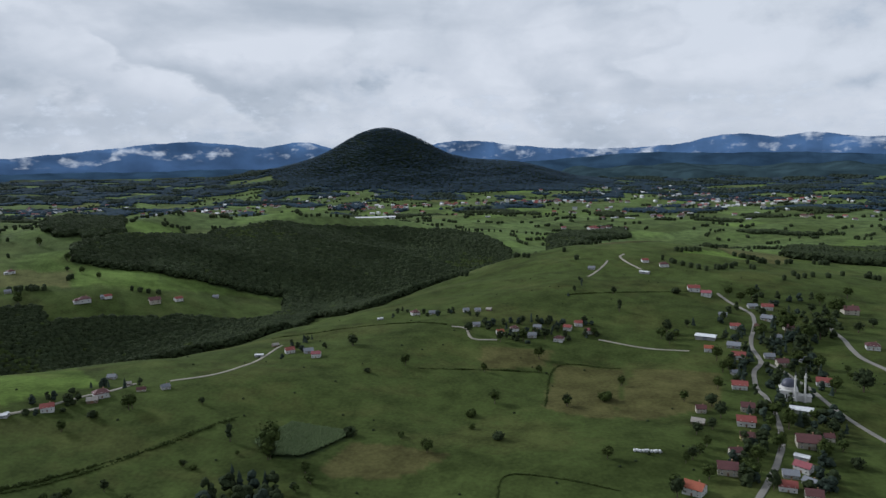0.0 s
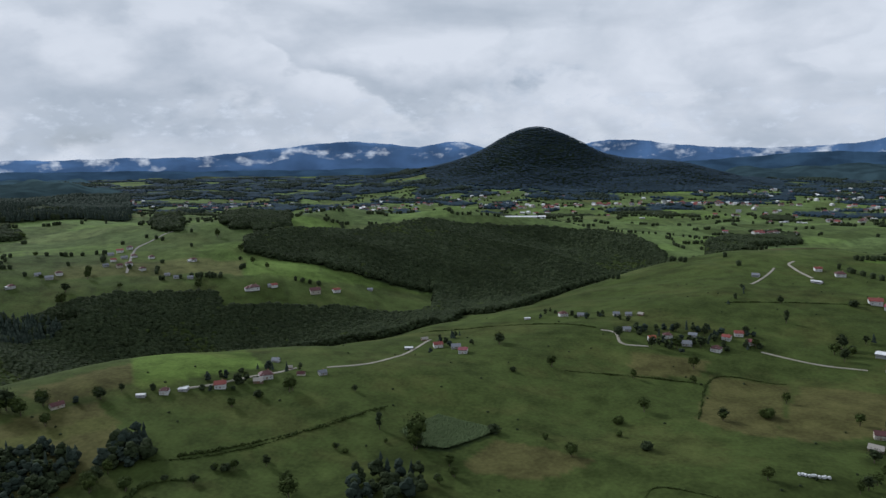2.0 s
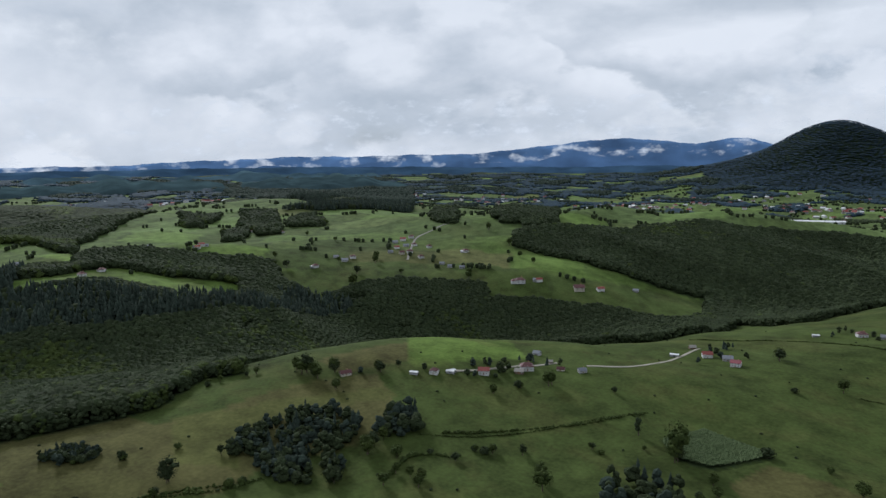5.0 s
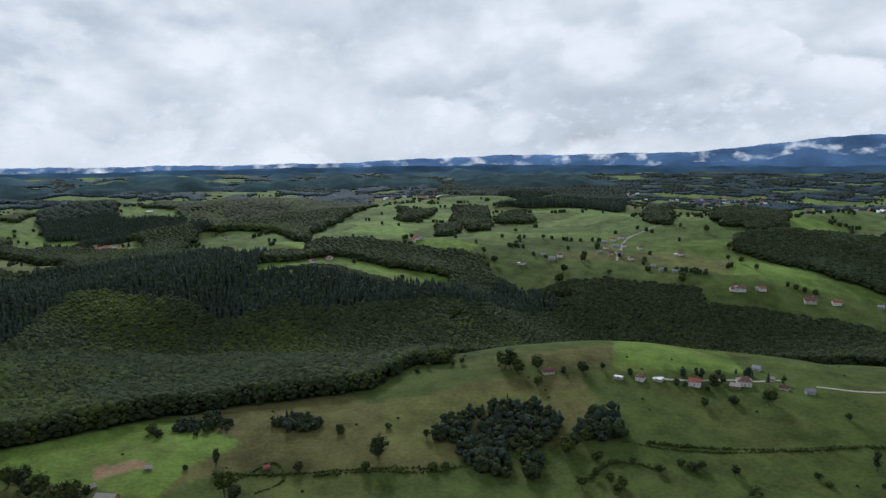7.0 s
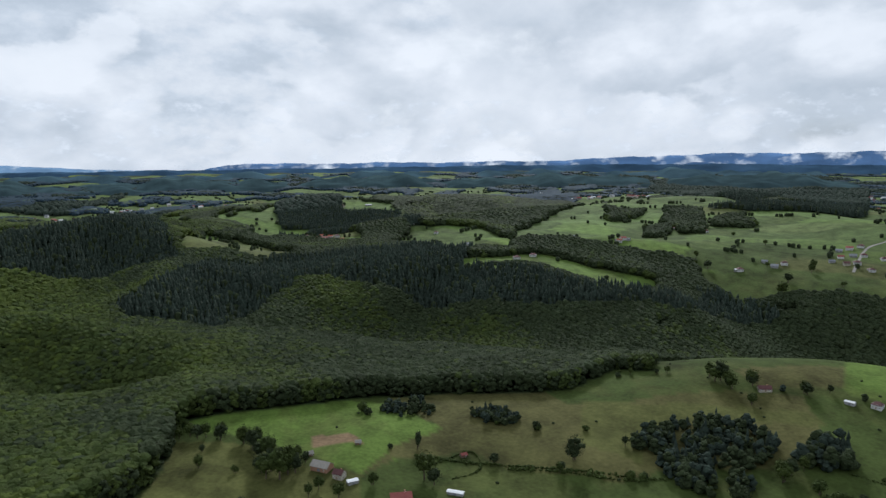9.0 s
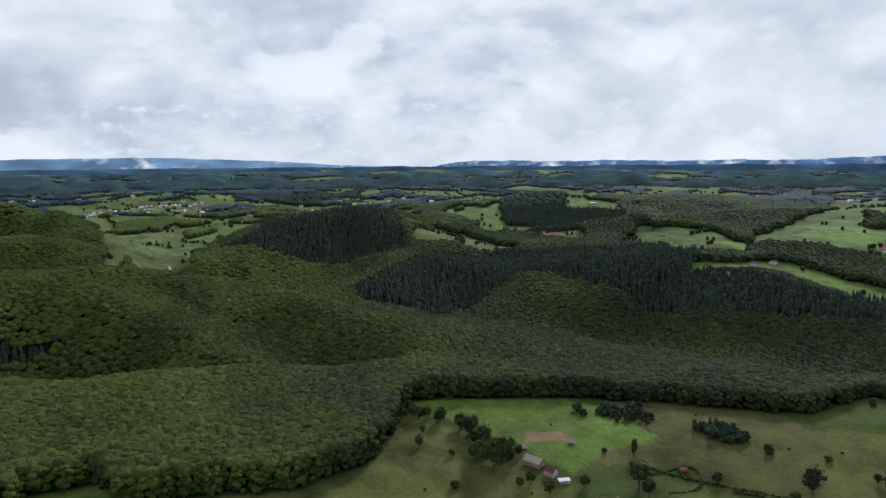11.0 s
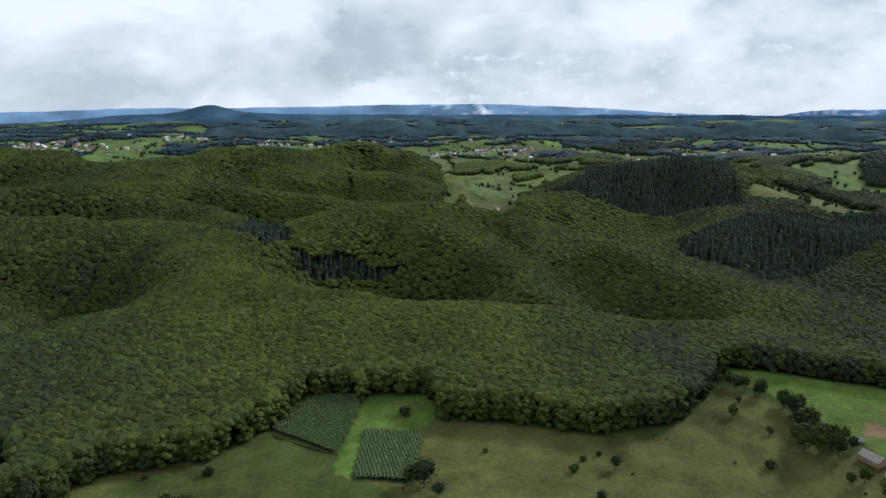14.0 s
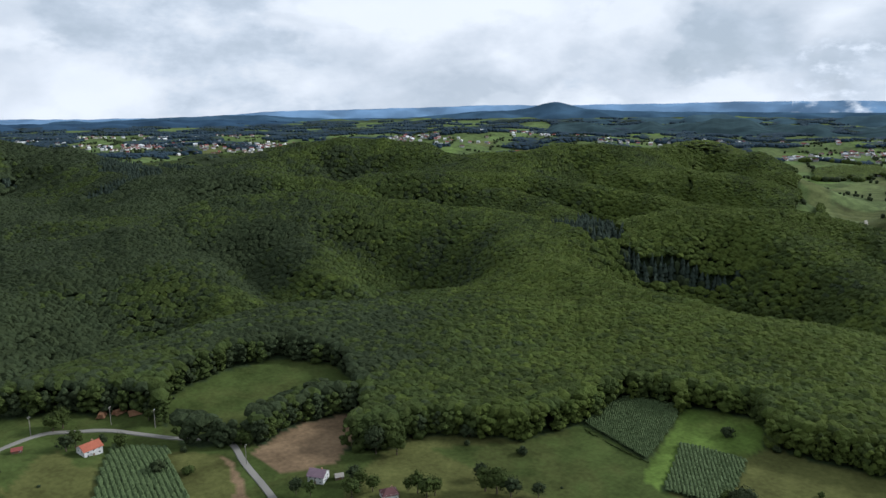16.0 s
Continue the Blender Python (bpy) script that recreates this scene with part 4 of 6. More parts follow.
def window(parent, x, y, z, face, w=1.15, h=1.3, fine=True):
    """A window in a wall: face is 'f' front, 'b' back, 'l' or 'r' gable side."""
    if face in "fb":
        s = -1 if face == "f" else 1
        frame_bm = boxes((x - w / 2, x + w / 2, min(y, y + 0.06 * s), max(y, y + 0.06 * s), z, z + h))
        pane = boxes((x - w / 2 + 0.12, x - 0.04, min(y + 0.05 * s, y + 0.09 * s), max(y + 0.05 * s, y + 0.09 * s), z + 0.12, z + h - 0.12), (x + 0.04, x + w / 2 - 0.12, min(y + 0.05 * s, y + 0.09 * s), max(y + 0.05 * s, y + 0.09 * s), z + 0.12, z + h - 0.12))
    else:
        s = -1 if face == "l" else 1
        frame_bm = boxes((min(x, x + 0.06 * s), max(x, x + 0.06 * s), y - w / 2, y + w / 2, z, z + h))
        pane = boxes((min(x + 0.05 * s, x + 0.09 * s), max(x + 0.05 * s, x + 0.09 * s), y - w / 2 + 0.12, y - 0.04, z + 0.12, z + h - 0.12), (min(x + 0.05 * s, x + 0.09 * s), max(x + 0.05 * s, x + 0.09 * s), y + 0.04, y + w / 2 - 0.12, z + 0.12, z + h - 0.12))
    if fine:
        win = part("window", frame_bm, TRIM, parent)
        part("pane", pane, GLASS, win)
    else:
        frame_bm.free()
        part("window", pane, GLASS, parent)


def build_house(code, fine):
    wall, roof, w, d, eaves, rise, hipped, balcony, words = HOUSES[code]
    kind = "barn" if code in ("G", "G2") else "shed" if code in ("R", "H2", "H") else "house"
    house = tagged(new(kind), words, kind)
    hw, hd, cut = w / 2, d / 2, (w / 2 - d / 2 * 0.75 if hipped else w / 2)
    base = -1.2
    if hipped:
        body = boxes((-hw, hw, -hd, hd, base, eaves))
    else:
        body = solid([(-hw, -hd, base), (hw, -hd, base), (hw, hd, base), (-hw, hd, base), (-hw, -hd, eaves), (hw, -hd, eaves), (hw, hd, eaves), (-hw, hd, eaves), (-hw, 0, eaves + rise), (hw, 0, eaves + rise)],
                     [(0, 1, 2, 3), (0, 1, 5, 4), (3, 2, 6, 7), (1, 2, 6, 9, 5), (0, 3, 7, 8, 4), (4, 5, 9, 8), (7, 6, 9, 8)])
    part("wall", body, wall, house)
    o, t = 0.55, 0.2
    drop = o * rise / hd
    ox = hw + o
    rx = cut + (0 if hipped else o)
    low, ridge = eaves - drop + 0.05, eaves + rise + 0.05
    pts = []
    for lift in (0, t):
        pts += [(-ox, -hd - o, low + lift), (ox, -hd - o, low + lift), (ox, hd + o, low + lift), (-ox, hd + o, low + lift), (-rx, 0, ridge + lift), (rx, 0, ridge + lift)]
    shell = [(0, 1, 5, 4), (2, 3, 4, 5), (6, 7, 11, 10), (8, 9, 10, 11), (0, 1, 7, 6), (2, 3, 9, 8)]
    shell += [(1, 2, 5), (3, 0, 4), (7, 8, 11), (9, 6, 10), (1, 2, 8, 7), (3, 0, 6, 9)] if hipped else [(1, 5, 11, 7), (5, 2, 8, 11), (0, 4, 10, 6), (4, 3, 9, 10)]
    top = part("roof", solid(pts, shell), roof, house)
    if kind == "house":
        part("chimney", boxes((hw * 0.35, hw * 0.35 + 0.6, 0.5, 1.1, eaves + rise * 0.4, eaves + rise + 0.9), (hw * 0.35 - 0.08, hw * 0.35 + 0.68, 0.42, 1.18, eaves + rise + 0.9, eaves + rise + 1.02)), BRICK, top)
    storeys = 2 if eaves > 4 else 1
    if kind == "house":
        for s in range(storeys):
            z = 0.9 + 2.5 * s
            for x in ((-0.62, 0.0, 0.62) if fine else (-0.5, 0.5)):
                if s == 0 and x == 0.0:
                    continue
                window(house, x * hw, -hd, z, "f", fine=fine)
            if fine:
                window(house, 0.5 * hw, hd, z, "b", fine=fine)
                window(house, -hw, -0.4 * hd, z, "l", fine=fine)
                window(house, -hw, 0.4 * hd, z, "l", fine=fine)
                window(house, hw, -0.4 * hd, z, "r", fine=fine)
                window(house, hw, 0.4 * hd, z, "r", fine=fine)
        if fine:
            part("door", boxes((-0.5, 0.5, -hd - 0.07, -hd, 0, 2.1)), DOORWOOD, house)
            if not hipped:
                window(house, -hw, 0, eaves + 0.3, "l", 1.0, 1.1)
                window(house, hw, 0, eaves + 0.3, "r", 1.0, 1.1)
            if balcony:
                part("balcony", boxes((-hw * 0.35, hw * 0.35, -hd - 1.3, -hd, 2.75, 2.9), (-hw * 0.35, hw * 0.35, -hd - 1.3, -hd - 1.22, 2.9, 3.8)), wall, house)
    else:
        part("door", boxes((-1.2, 1.2, -hd - 0.06, -hd, 0, min(2.2, eaves - 0.2))), DOORWOOD if wall is PLANK else SLATE, house)
        window(house, hw * 0.6, -hd, min(1.0, eaves - 1.4), "f", 1.2, 0.9, fine)
        if code == "H2":
            window(house, -hw * 0.6, -hd, 1.0, "f", 1.2, 0.9, fine)
    return house


CLEAR = []


def place_house(code, x, y, turn, width):
    """A house of one of the kinds, its front turned by degrees, scaled to its width."""
    key = (code, math.hypot(x, y) < 620)
    CLEAR.append((x, y, 0.45 * width))
    s = 0.70 * width / HOUSES[code][2]
    m = pose(x, y, rest(x, y), 0, 0, turn) @ Matrix.Diagonal((s, s, 0.22 + 0.52 * s, 1))
    if key not in MODELS:
        MODELS[key] = build_house(*key)
        MODELS[key].matrix_basis = m
        return MODELS[key]
    home = MODELS[key]
    held = home.matrix_basis.copy()
    home.matrix_basis = Matrix()
    twin = copy_thing(home, m)
    home.matrix_basis = held
    return twin


# ---- trees and bushes ----
trng = np.random.default_rng(11)


def leafy_mesh(name, lumps, spread, rise, size, leaves, material):
    """A crown: uneven clumps filling an egg of that spread and rise, with loose sprays of leaves over it."""
    u = trng.normal(0, 1, (lumps, 3))
    u /= np.linalg.norm(u, axis=1)[:, None]
    c = u * trng.uniform(0.35, 0.78, (lumps, 1)) * np.array([spread, spread, rise])
    v = ICO_V[None] * (1 + trng.uniform(-0.28, 0.28, (lumps, 12, 1))) * trng.uniform(0.7, 1.2, (lumps, 1, 1)) * size + c[:, None]
    f = ICO_F[None] + 12 * np.arange(lumps)[:, None, None]
    w = trng.normal(0, 1, (leaves, 3))
    w /= np.linalg.norm(w, axis=1)[:, None]
    p = w * trng.uniform(0.85, 1.12, (leaves, 1)) * np.array([spread, spread, rise])
    tri = p[:, None] + trng.normal(0, 0.17, (leaves, 3, 3)) * size * 1.3
    g = np.arange(leaves * 3).reshape(-1, 3) + lumps * 12
    ob = sheet(name, np.concatenate([v.reshape(-1, 3), tri.reshape(-1, 3)]), np.concatenate([f.reshape(-1, 3), g]), material, False)
    return ob


def limb(bm, a, b, r0, r1, n=6):
    a, b = Vector(a), Vector(b)
    q = (b - a).to_track_quat("Z", "Y")
    ring = [[bm.verts.new(p + q @ Vector((r * math.cos(6.2832 * k / n), r * math.sin(6.2832 * k / n), 0))) for k in range(n)] for p, r in ((a, r0), (b, r1))]
    for k in range(n):
        bm.faces.new((ring[0][k], ring[0][(k + 1) % n], ring[1][(k + 1) % n], ring[1][k]))
    bm.faces.new(ring[1])


def build_tree(kind, material, words, index):
    """A tree ten metres tall: tapered trunk with limbs, and its crown."""
    tree = tagged(new("bush" if kind == "s" else "tree"), words, "bush" if kind == "s" else "tree")
    bm = bmesh.new()
    if kind == "s":
        for k in range(4):
            limb(bm, (0, 0, -0.3), (1.8 * math.cos(k * 1.6), 1.8 * math.sin(k * 1.6), 4), 0.25, 0.1, 5)
        crown = leafy_mesh("foliage", 18, 5.0, 3.4, 1.9, 160, material)
        crown.location = (0, 0, 4.0)
        part("stem", bm, BARK, tree)
    elif kind == "c":
        limb(bm, (0, 0, -0.4), (0, 0, 9.0), 0.28, 0.05)
        part("trunk", bm, BARK, tree)
        crown = None
        vs, fs, base = [], [], 0
        for k in range(7):
            z, r, n = 1.4 + k * 1.2, 2.5 * (1 - k / 7.6), 9
            a = np.arange(n) * 6.283 / n + k
            rr = r * trng.uniform(0.7, 1.2, n)
            vs.append(np.concatenate([np.stack([np.cos(a) * rr, np.sin(a) * rr, z + trng.uniform(-0.3, 0.2, n)], -1), [[0, 0, z + 2.0]]]))
            q = np.arange(n)
            fs.append(np.stack([q, (q + 1) % n, np.full(n, n)], -1) + base)
            base += n + 1
        crown = sheet("crown", np.concatenate(vs), np.concatenate(fs), material)
    elif kind == "p":
        limb(bm, (0, 0, -0.4), (0, 0, 8.0), 0.25, 0.06)
        part("trunk", bm, BARK, tree)
        crown = leafy_mesh("crown", 16, 1.35, 4.2, 0.95, 120, material)
        crown.location = (0, 0, 5.4)
    else:
        limb(bm, (0, 0, -0.4), (0.15, 0.1, 4.4), 0.32, 0.2)
        for k in range(4):
            a = k * 1.57 + index
            limb(bm, (0.1, 0.1, 2.6 + 0.4 * k), (2.0 * math.cos(a), 2.0 * math.sin(a), 5.6 + 0.3 * k), 0.16, 0.05, 5)
        part("trunk", bm, BARK, tree)
        crown = leafy_mesh("crown", 40, 3.5 + 0.3 * index, 3.9, 1.10, 260, material)
        crown.location = (0, 0, 5.9)
    crown.parent = tree
    return tree


TREES = {}
TREE_KINDS = {
    "r": [(LEAF, "green round-crowned tree standing on the meadow"), (LEAF, "round-crowned green broadleaf tree on the grass"), (LEAF_DARK, "dense dark broadleaf tree with an uneven crown")],
    "p": [(LEAF_DARK, "slender dark poplar standing alone on the meadow")],
    "s": [(LEAF_DARK, "low dark green bush on the meadow"), (LEAF, "low rounded green bush in the grass")],
    "d": [(LEAF_DARK, "dark broadleaf tree crowded in a hillside thicket"), (NEEDLE, "very dark dense tree in a hillside thicket"), (LEAF_DARK, "dense dark tree with a ragged crown")],
    "c": [(NEEDLE, "dark pointed conifer among broadleaf trees")],
}


def place_tree(kind, x, y, tall):
    """A tree of a kind, that many metres tall."""
    index = int(dice(x, y, 1.0) * len(TREE_KINDS[kind]))
    s = tall / (7.6 if kind == "s" else 10.0)
    wide = s * (0.85 + 0.4 * float(dice(x, y, 2.0)))
    m = pose(x, y, rest(x, y), 0, 0, 360 * float(dice(x, y, 3.0))) @ Matrix.Diagonal((wide, wide, s, 1))
    if (kind, index) not in TREES:
        TREES[kind, index] = build_tree(kind, *TREE_KINDS[kind][index], index)
        TREES[kind, index].matrix_basis = m
        return
    first = TREES[kind, index]
    held = first.matrix_basis.copy()
    first.matrix_basis = Matrix()
    copy_thing(first, m)
    first.matrix_basis = held


def trail(points, step):
    """Points along a rounded line, every so many metres, with the way it runs."""
    p = [Vector((*q, 0)) for q in points]
    p = [2 * p[0] - p[1]] + p + [2 * p[-1] - p[-2]]
    out = []
    for a, b, c, d in zip(p, p[1:], p[2:], p[3:]):
        n = max(2, int((c - b).length / step))
        for k in range(n):
            t = k / n
            out.append(0.5 * (2 * b + (c - a) * t + (2 * a - 5 * b + 4 * c - d) * t * t + (3 * b - a - 3 * c + d) * t ** 3))
    out.append(p[-2])
    return out


def road(points, width, label):
    """A road laid on the ground, with a slight camber and sloped shoulders."""
    width = 0.8 * width
    line = trail(points, 2.5)
    CLEAR.extend((p.x, p.y, 2.0) for p in line)
    bm = bmesh.new()
    rows = []
    for i, c in enumerate(line):
        way = (line[min(i + 1, len(line) - 1)] - line[max(i - 1, 0)]).normalized()
        side = Vector((-way.y, way.x, 0))
        row = []
        level = rest(c.x, c.y)
        for off, lift in ((-0.5 * width - 0.3, -0.6), (-0.5 * width, 0.30), (0, 0.36), (0.5 * width, 0.30), (0.5 * width + 0.3, -0.6)):
            q = c + side * (off * (1 + 0.06 * math.sin(i * 0.7 + off)))
            row.append(bm.verts.new((q.x, q.y, 0.5 * level + 0.5 * rest(q.x, q.y) + lift)))
        rows.append(row)
    for a, b in zip(rows, rows[1:]):
        for k in range(4):
            bm.faces.new((a[k], b[k], b[k + 1], a[k + 1]))
    bmesh.ops.recalc_face_normals(bm, faces=bm.faces)
    return tagged(part("road", bm, GRAVEL if "gravel" in label or "track" in label else ASPHALT), label, "road", kind="structure")


def hedge(points, tall):
    """A hedge or overgrown bank: a ragged row of low clumps."""
    line = trail(points, 0.45 * max(tall, 0.7))
    q = np.array([(c.x, c.y) for c in line])
    q = q + trng.normal(0, 0.30 * tall, q.shape)
    n = len(q)
    grow = np.clip(0.55 + 0.5 * ripple(q[:, 0], q[:, 1], 17, 2) + trng.normal(0, 0.2, n), 0.15, 1.3)[:, None, None]
    v = ICO_V[None] * (1 + trng.uniform(-0.35, 0.35, (n, 12, 1))) * (0.8 * tall * grow) * np.array([1.1, 1.1, 1.0])
    v = v + np.concatenate([q, land(q[:, 0], q[:, 1])[:, None] + 0.4 * tall * grow[:, 0]], 1)[:, None]
    f = ICO_F[None] + 12 * np.arange(n)[:, None, None]
    tagged(sheet("hedge", v.reshape(-1, 3), f.reshape(-1, 3), LEAF, False), "ragged dark green hedge along a field bank", "hedge")

# ---- placed along the roads and on the meadows ----
place_house('C', 119, 288, -17, 11.4)
place_house('B', 99, 271, -40, 11.2)
place_house('A', 137, 272, -19, 9.6)
place_house('D', 149, 277, -58, 7.7)
place_house('D', 144, 284, -17, 8.8)
place_house('E', 152, 289, -48, 9.6)
place_house('H', 157, 300, -41, 8.7)
place_house('C', 166, 313, -18, 13.9)
place_house('A', 148, 338, -19, 11.9)
place_house('C', 156, 355, -19, 9.2)
place_house('Y', 141, 320, -19, 9.0)
place_house('C', 129, 304, -3, 7.4)
place_house('C', 132, 356, -10, 7.1)
place_house('G', 125, 340, -30, 8.6)
place_house('A', 165, 387, -18, 11.3)
place_house('D', 173, 413, 7, 6.5)
place_house('H', 180, 480, -31, 18.5)
place_house('B', 172, 453, -19, 8.0)
place_house('A', 185, 437, -18, 11.0)
place_house('D', 191, 459, -29, 11.5)
place_house('A', 208, 499, -17, 9.7)
place_house('A', 252, 546, -18, 11.7)
place_house('D', 242, 522, -47, 12.2)
place_house('D', 204, 436, -15, 8.7)
place_house('C', 206, 423, -6, 9.3)
place_house('A', 212, 386, -24, 11.0)
place_house('F', 274, 444, -22, 11.1)
place_house('C', 316, 544, -10, 15.3)
place_house('C', 180, 321, -9, 6.5)
place_house('A', 212, 597, -10, 13.3)
place_house('E', 219, 586, -30, 11.2)
place_house('H', 189, 664, -40, 12.3)
place_house('F', 214, 686, -7, 11.6)
place_house('A', 201, 706, 1, 8.9)
place_house('D', 143, 684, -24, 9.0)
place_house('C', 143, 263, -19, 8.9)
place_house('D', 243, 552, -9, 9.8)
place_house('C', 225, 497, -38, 9.8)
place_house('D', 226, 474, -6, 8.6)
place_house('C', 247, 500, -1, 9.1)
place_house('D', 210, 527, -23, 8.3)
place_house('D', 222, 430, 13, 7.2)
place_house('D', 22, 507, 8, 7.5)
place_house('B', 38, 491, 16, 6.9)
place_house('F', 49, 499, 11, 7.8)
place_house('D', 66, 503, -9, 7.9)
place_house('D', 60, 487, -0, 8.9)
place_house('F', 78, 480, -24, 8.8)
place_house('A', 88, 502, -27, 7.9)
place_house('A', 97, 510, -4, 8.1)
place_house('E', 102, 495, -2, 7.9)
place_house('F', -25, 564, 21, 9.2)
place_house('D', -11, 558, 2, 7.8)
place_house('D', 16, 552, 10, 6.8)
place_house('D', 25, 549, 6, 6.7)
place_house('G', 34, 548, -25, 5.8)
place_house('H', -53, 558, 18, 6.5)
place_house('A', -104, 457, 23, 8.5)
place_house('D', -91, 454, 16, 8.4)
place_house('E', -84, 443, 1, 8.2)
place_house('H', -123, 452, 5, 7.7)
place_house('G', -118, 476, 34, 6.1)
place_house('A', -199, 339, 25, 8.5)
place_house('F', -182, 359, 37, 10.1)
place_house('G', -183, 352, 18, 7.3)
place_house('D', -191, 391, 3, 6.5)
place_house('K', -165, 369, 14, 6.5)
place_house('D', -154, 374, 41, 6.5)
place_house('G', -176, 378, 24, 4.5)
place_house('F', -380, 732, 38, 16.2)
place_house('A', -362, 746, 45, 10.2)
place_house('C', -319, 763, 33, 16.2)
place_house('A', -299, 779, 42, 11.6)
place_house('D', -270, 818, 13, 9.2)
place_house('H', -487, 781, 47, 12.6)
place_house('D', -455, 725, 29, 9.1)
place_house('H', -214, 328, 55, 6.5)
place_house('K', -261, 291, 61, 9.1)
place_house('H', -230, 314, 16, 6.5)
place_house('F', -221, 321, 16, 6.5)
place_house('H', -214, 327, 19, 6.5)
place_house('A', -199, 340, 40, 6.6)
place_house('H', -607, 627, 67, 12.7)
place_house('D', -588, 662, 38, 11.4)
place_house('F', -588, 677, 47, 10.1)
place_house('D', -605, 665, 32, 8.7)
place_house('D', -599, 780, 38, 10.3)
place_house('A', -598, 797, 31, 11.2)
place_house('F', -596, 814, 29, 10.5)
place_house('D', -572, 769, 41, 10.8)
place_house('F', -567, 781, 46, 10.1)
place_house('F', -544, 739, 41, 11.1)
place_house('C', -548, 727, 57, 8.8)
place_house('A', -571, 747, 46, 9.1)
place_house('F', -520, 730, 57, 9.4)
place_house('D', -565, 725, 56, 8.9)
place_house('F', -486, 783, 56, 10.4)
place_house('D', -470, 721, 42, 9.1)
place_house('D', -485, 726, 17, 8.5)
place_house('F', -543, 782, 53, 9.2)
place_house('A', -754, 577, 76, 10.7)
place_house('D', -751, 566, 73, 9.1)
place_house('A', -872, 767, 52, 10.8)
place_house('F', -385, 728, 39, 10.8)
place_house('D', -365, 745, 12, 9.5)
place_house('F', -787, 513, 73, 9.1)
place_house('D', -876, 585, 60, 9.9)
place_house('B', -748, 567, 42, 9.0)
place_house('D', -751, 582, 30, 8.4)
place_house('F', -816, 775, 64, 9.5)
place_house('A', -1083, 261, 101, 12.6)
place_house('B', -1082, 271, 55, 10.8)
place_house('F', -1080, 281, 90, 10.8)
place_house('D', -1030, 292, 70, 11.3)
place_house('F', -1162, 251, 60, 11.6)
place_house('D', -964, 317, 61, 11.0)
place_house('F', -940, 326, 84, 10.0)
place_house('F', -739, 411, 80, 10.8)
place_house('F', -747, 438, 37, 10.2)
place_house('D', -705, 384, 67, 7.8)
place_house('F', -963, 400, 45, 7.7)
place_house('D', -857, 400, 76, 10.5)
place_house('F', -1028, 386, 61, 11.5)
place_house('F', -606, 628, 63, 9.9)
place_house('G2', -291, 66, 42, 12.0)
place_house('C', -281, 71, 41, 6.5)
place_house('H2', -252, 112, 46, 9.8)
place_house('A', -254, 89, 76, 11.5)
place_house('G', -307, 64, 102, 4.9)
place_house('G', -307, 87, 75, 4.0)
place_house('H', -275, 75, 95, 6.5)
place_house('R', -281, 129, 90, 4.0)
place_house('A', -1151, 237, 69, 11.4)
place_house('B', -1127, 246, 57, 11.3)
place_house('A', -1096, 250, 82, 11.9)
place_house('B', -1112, 265, 53, 10.6)
place_house('F', -1074, 266, 61, 10.7)
place_house('A', -1061, 273, 71, 10.6)
place_house('B', -1049, 280, 81, 10.5)
place_house('A', -1030, 285, 57, 10.4)
place_house('F', -1665, -465, 83, 10.5)
place_house('D', -1707, -455, 123, 11.8)
place_house('F', -1765, -455, 95, 12.0)
place_house('F', -1788, -262, 121, 10.8)
place_house('D', -1833, -240, 117, 9.7)
place_house('B', -74, -288, 191, 10.6)
place_house('P', -132, -212, 123, 9.1)
place_house('F', -143, -183, 157, 8.2)
place_house('R', -52, -304, 164, 5.0)
place_house('G', -138, -207, 156, 4.5)
place_tree('r', -26, 429, 8.1)
place_tree('r', 26, 378, 8.6)
place_tree('p', -104, 323, 10.8)
place_tree('r', -161, 348, 7.9)
place_tree('r', -130, 360, 3.3)
place_tree('r', -82, 306, 9.6)
place_tree('r', -63, 295, 6.0)
place_tree('r', -65, 280, 4.2)
place_tree('r', -59, 286, 4.8)
place_tree('r', -10, 314, 6.8)
place_tree('r', 65, 372, 5.9)
place_tree('s', 87, 378, 5.4)
place_tree('r', 101, 398, 7.1)
place_tree('r', 128, 370, 6.8)
place_tree('r', 60, 448, 9.3)
place_tree('r', -63, 464, 8.0)
place_tree('r', 71, 302, 6.1)
place_tree('r', 58, 428, 3.7)
place_tree('s', 24, 330, 2.9)
place_tree('r', -23, 328, 2.9)
place_tree('s', -48, 333, 4.8)
place_tree('p', 134, 538, 11.2)
place_tree('r', 140, 582, 7.0)
place_tree('s', -176, 337, 3.9)
place_tree('r', -184, 323, 5.8)
place_tree('r', 152, 471, 9.2)
place_tree('r', 160, 483, 6.9)
place_tree('r', 150, 484, 8.6)
place_tree('r', 175, 504, 6.3)
place_tree('r', 242, 572, 9.4)
place_tree('s', 194, 588, 5.2)
place_tree('r', 104, 490, 6.8)
place_tree('r', 37, 476, 8.9)
place_tree('r', 53, 478, 9.8)
place_tree('r', 69, 484, 8.3)
place_tree('r', 74, 505, 7.8)
place_tree('r', 16, 490, 8.3)
place_tree('r', 102, 511, 7.0)
place_tree('r', 56, 511, 6.9)
place_tree('s', -48, 414, 2.9)
place_tree('s', 12, 345, 3.1)
place_tree('s', 13, 365, 2.9)
place_tree('r', 215, 475, 11.5)
place_tree('r', 240, 490, 18.4)
place_tree('r', 254, 470, 16.2)
place_tree('r', 270, 491, 14.2)
place_tree('r', 216, 425, 9.8)
place_tree('r', 224, 414, 9.6)
place_tree('r', 228, 375, 13.6)
place_tree('r', 236, 405, 5.6)
place_tree('r', 232, 395, 4.7)
place_tree('r', 212, 374, 9.6)
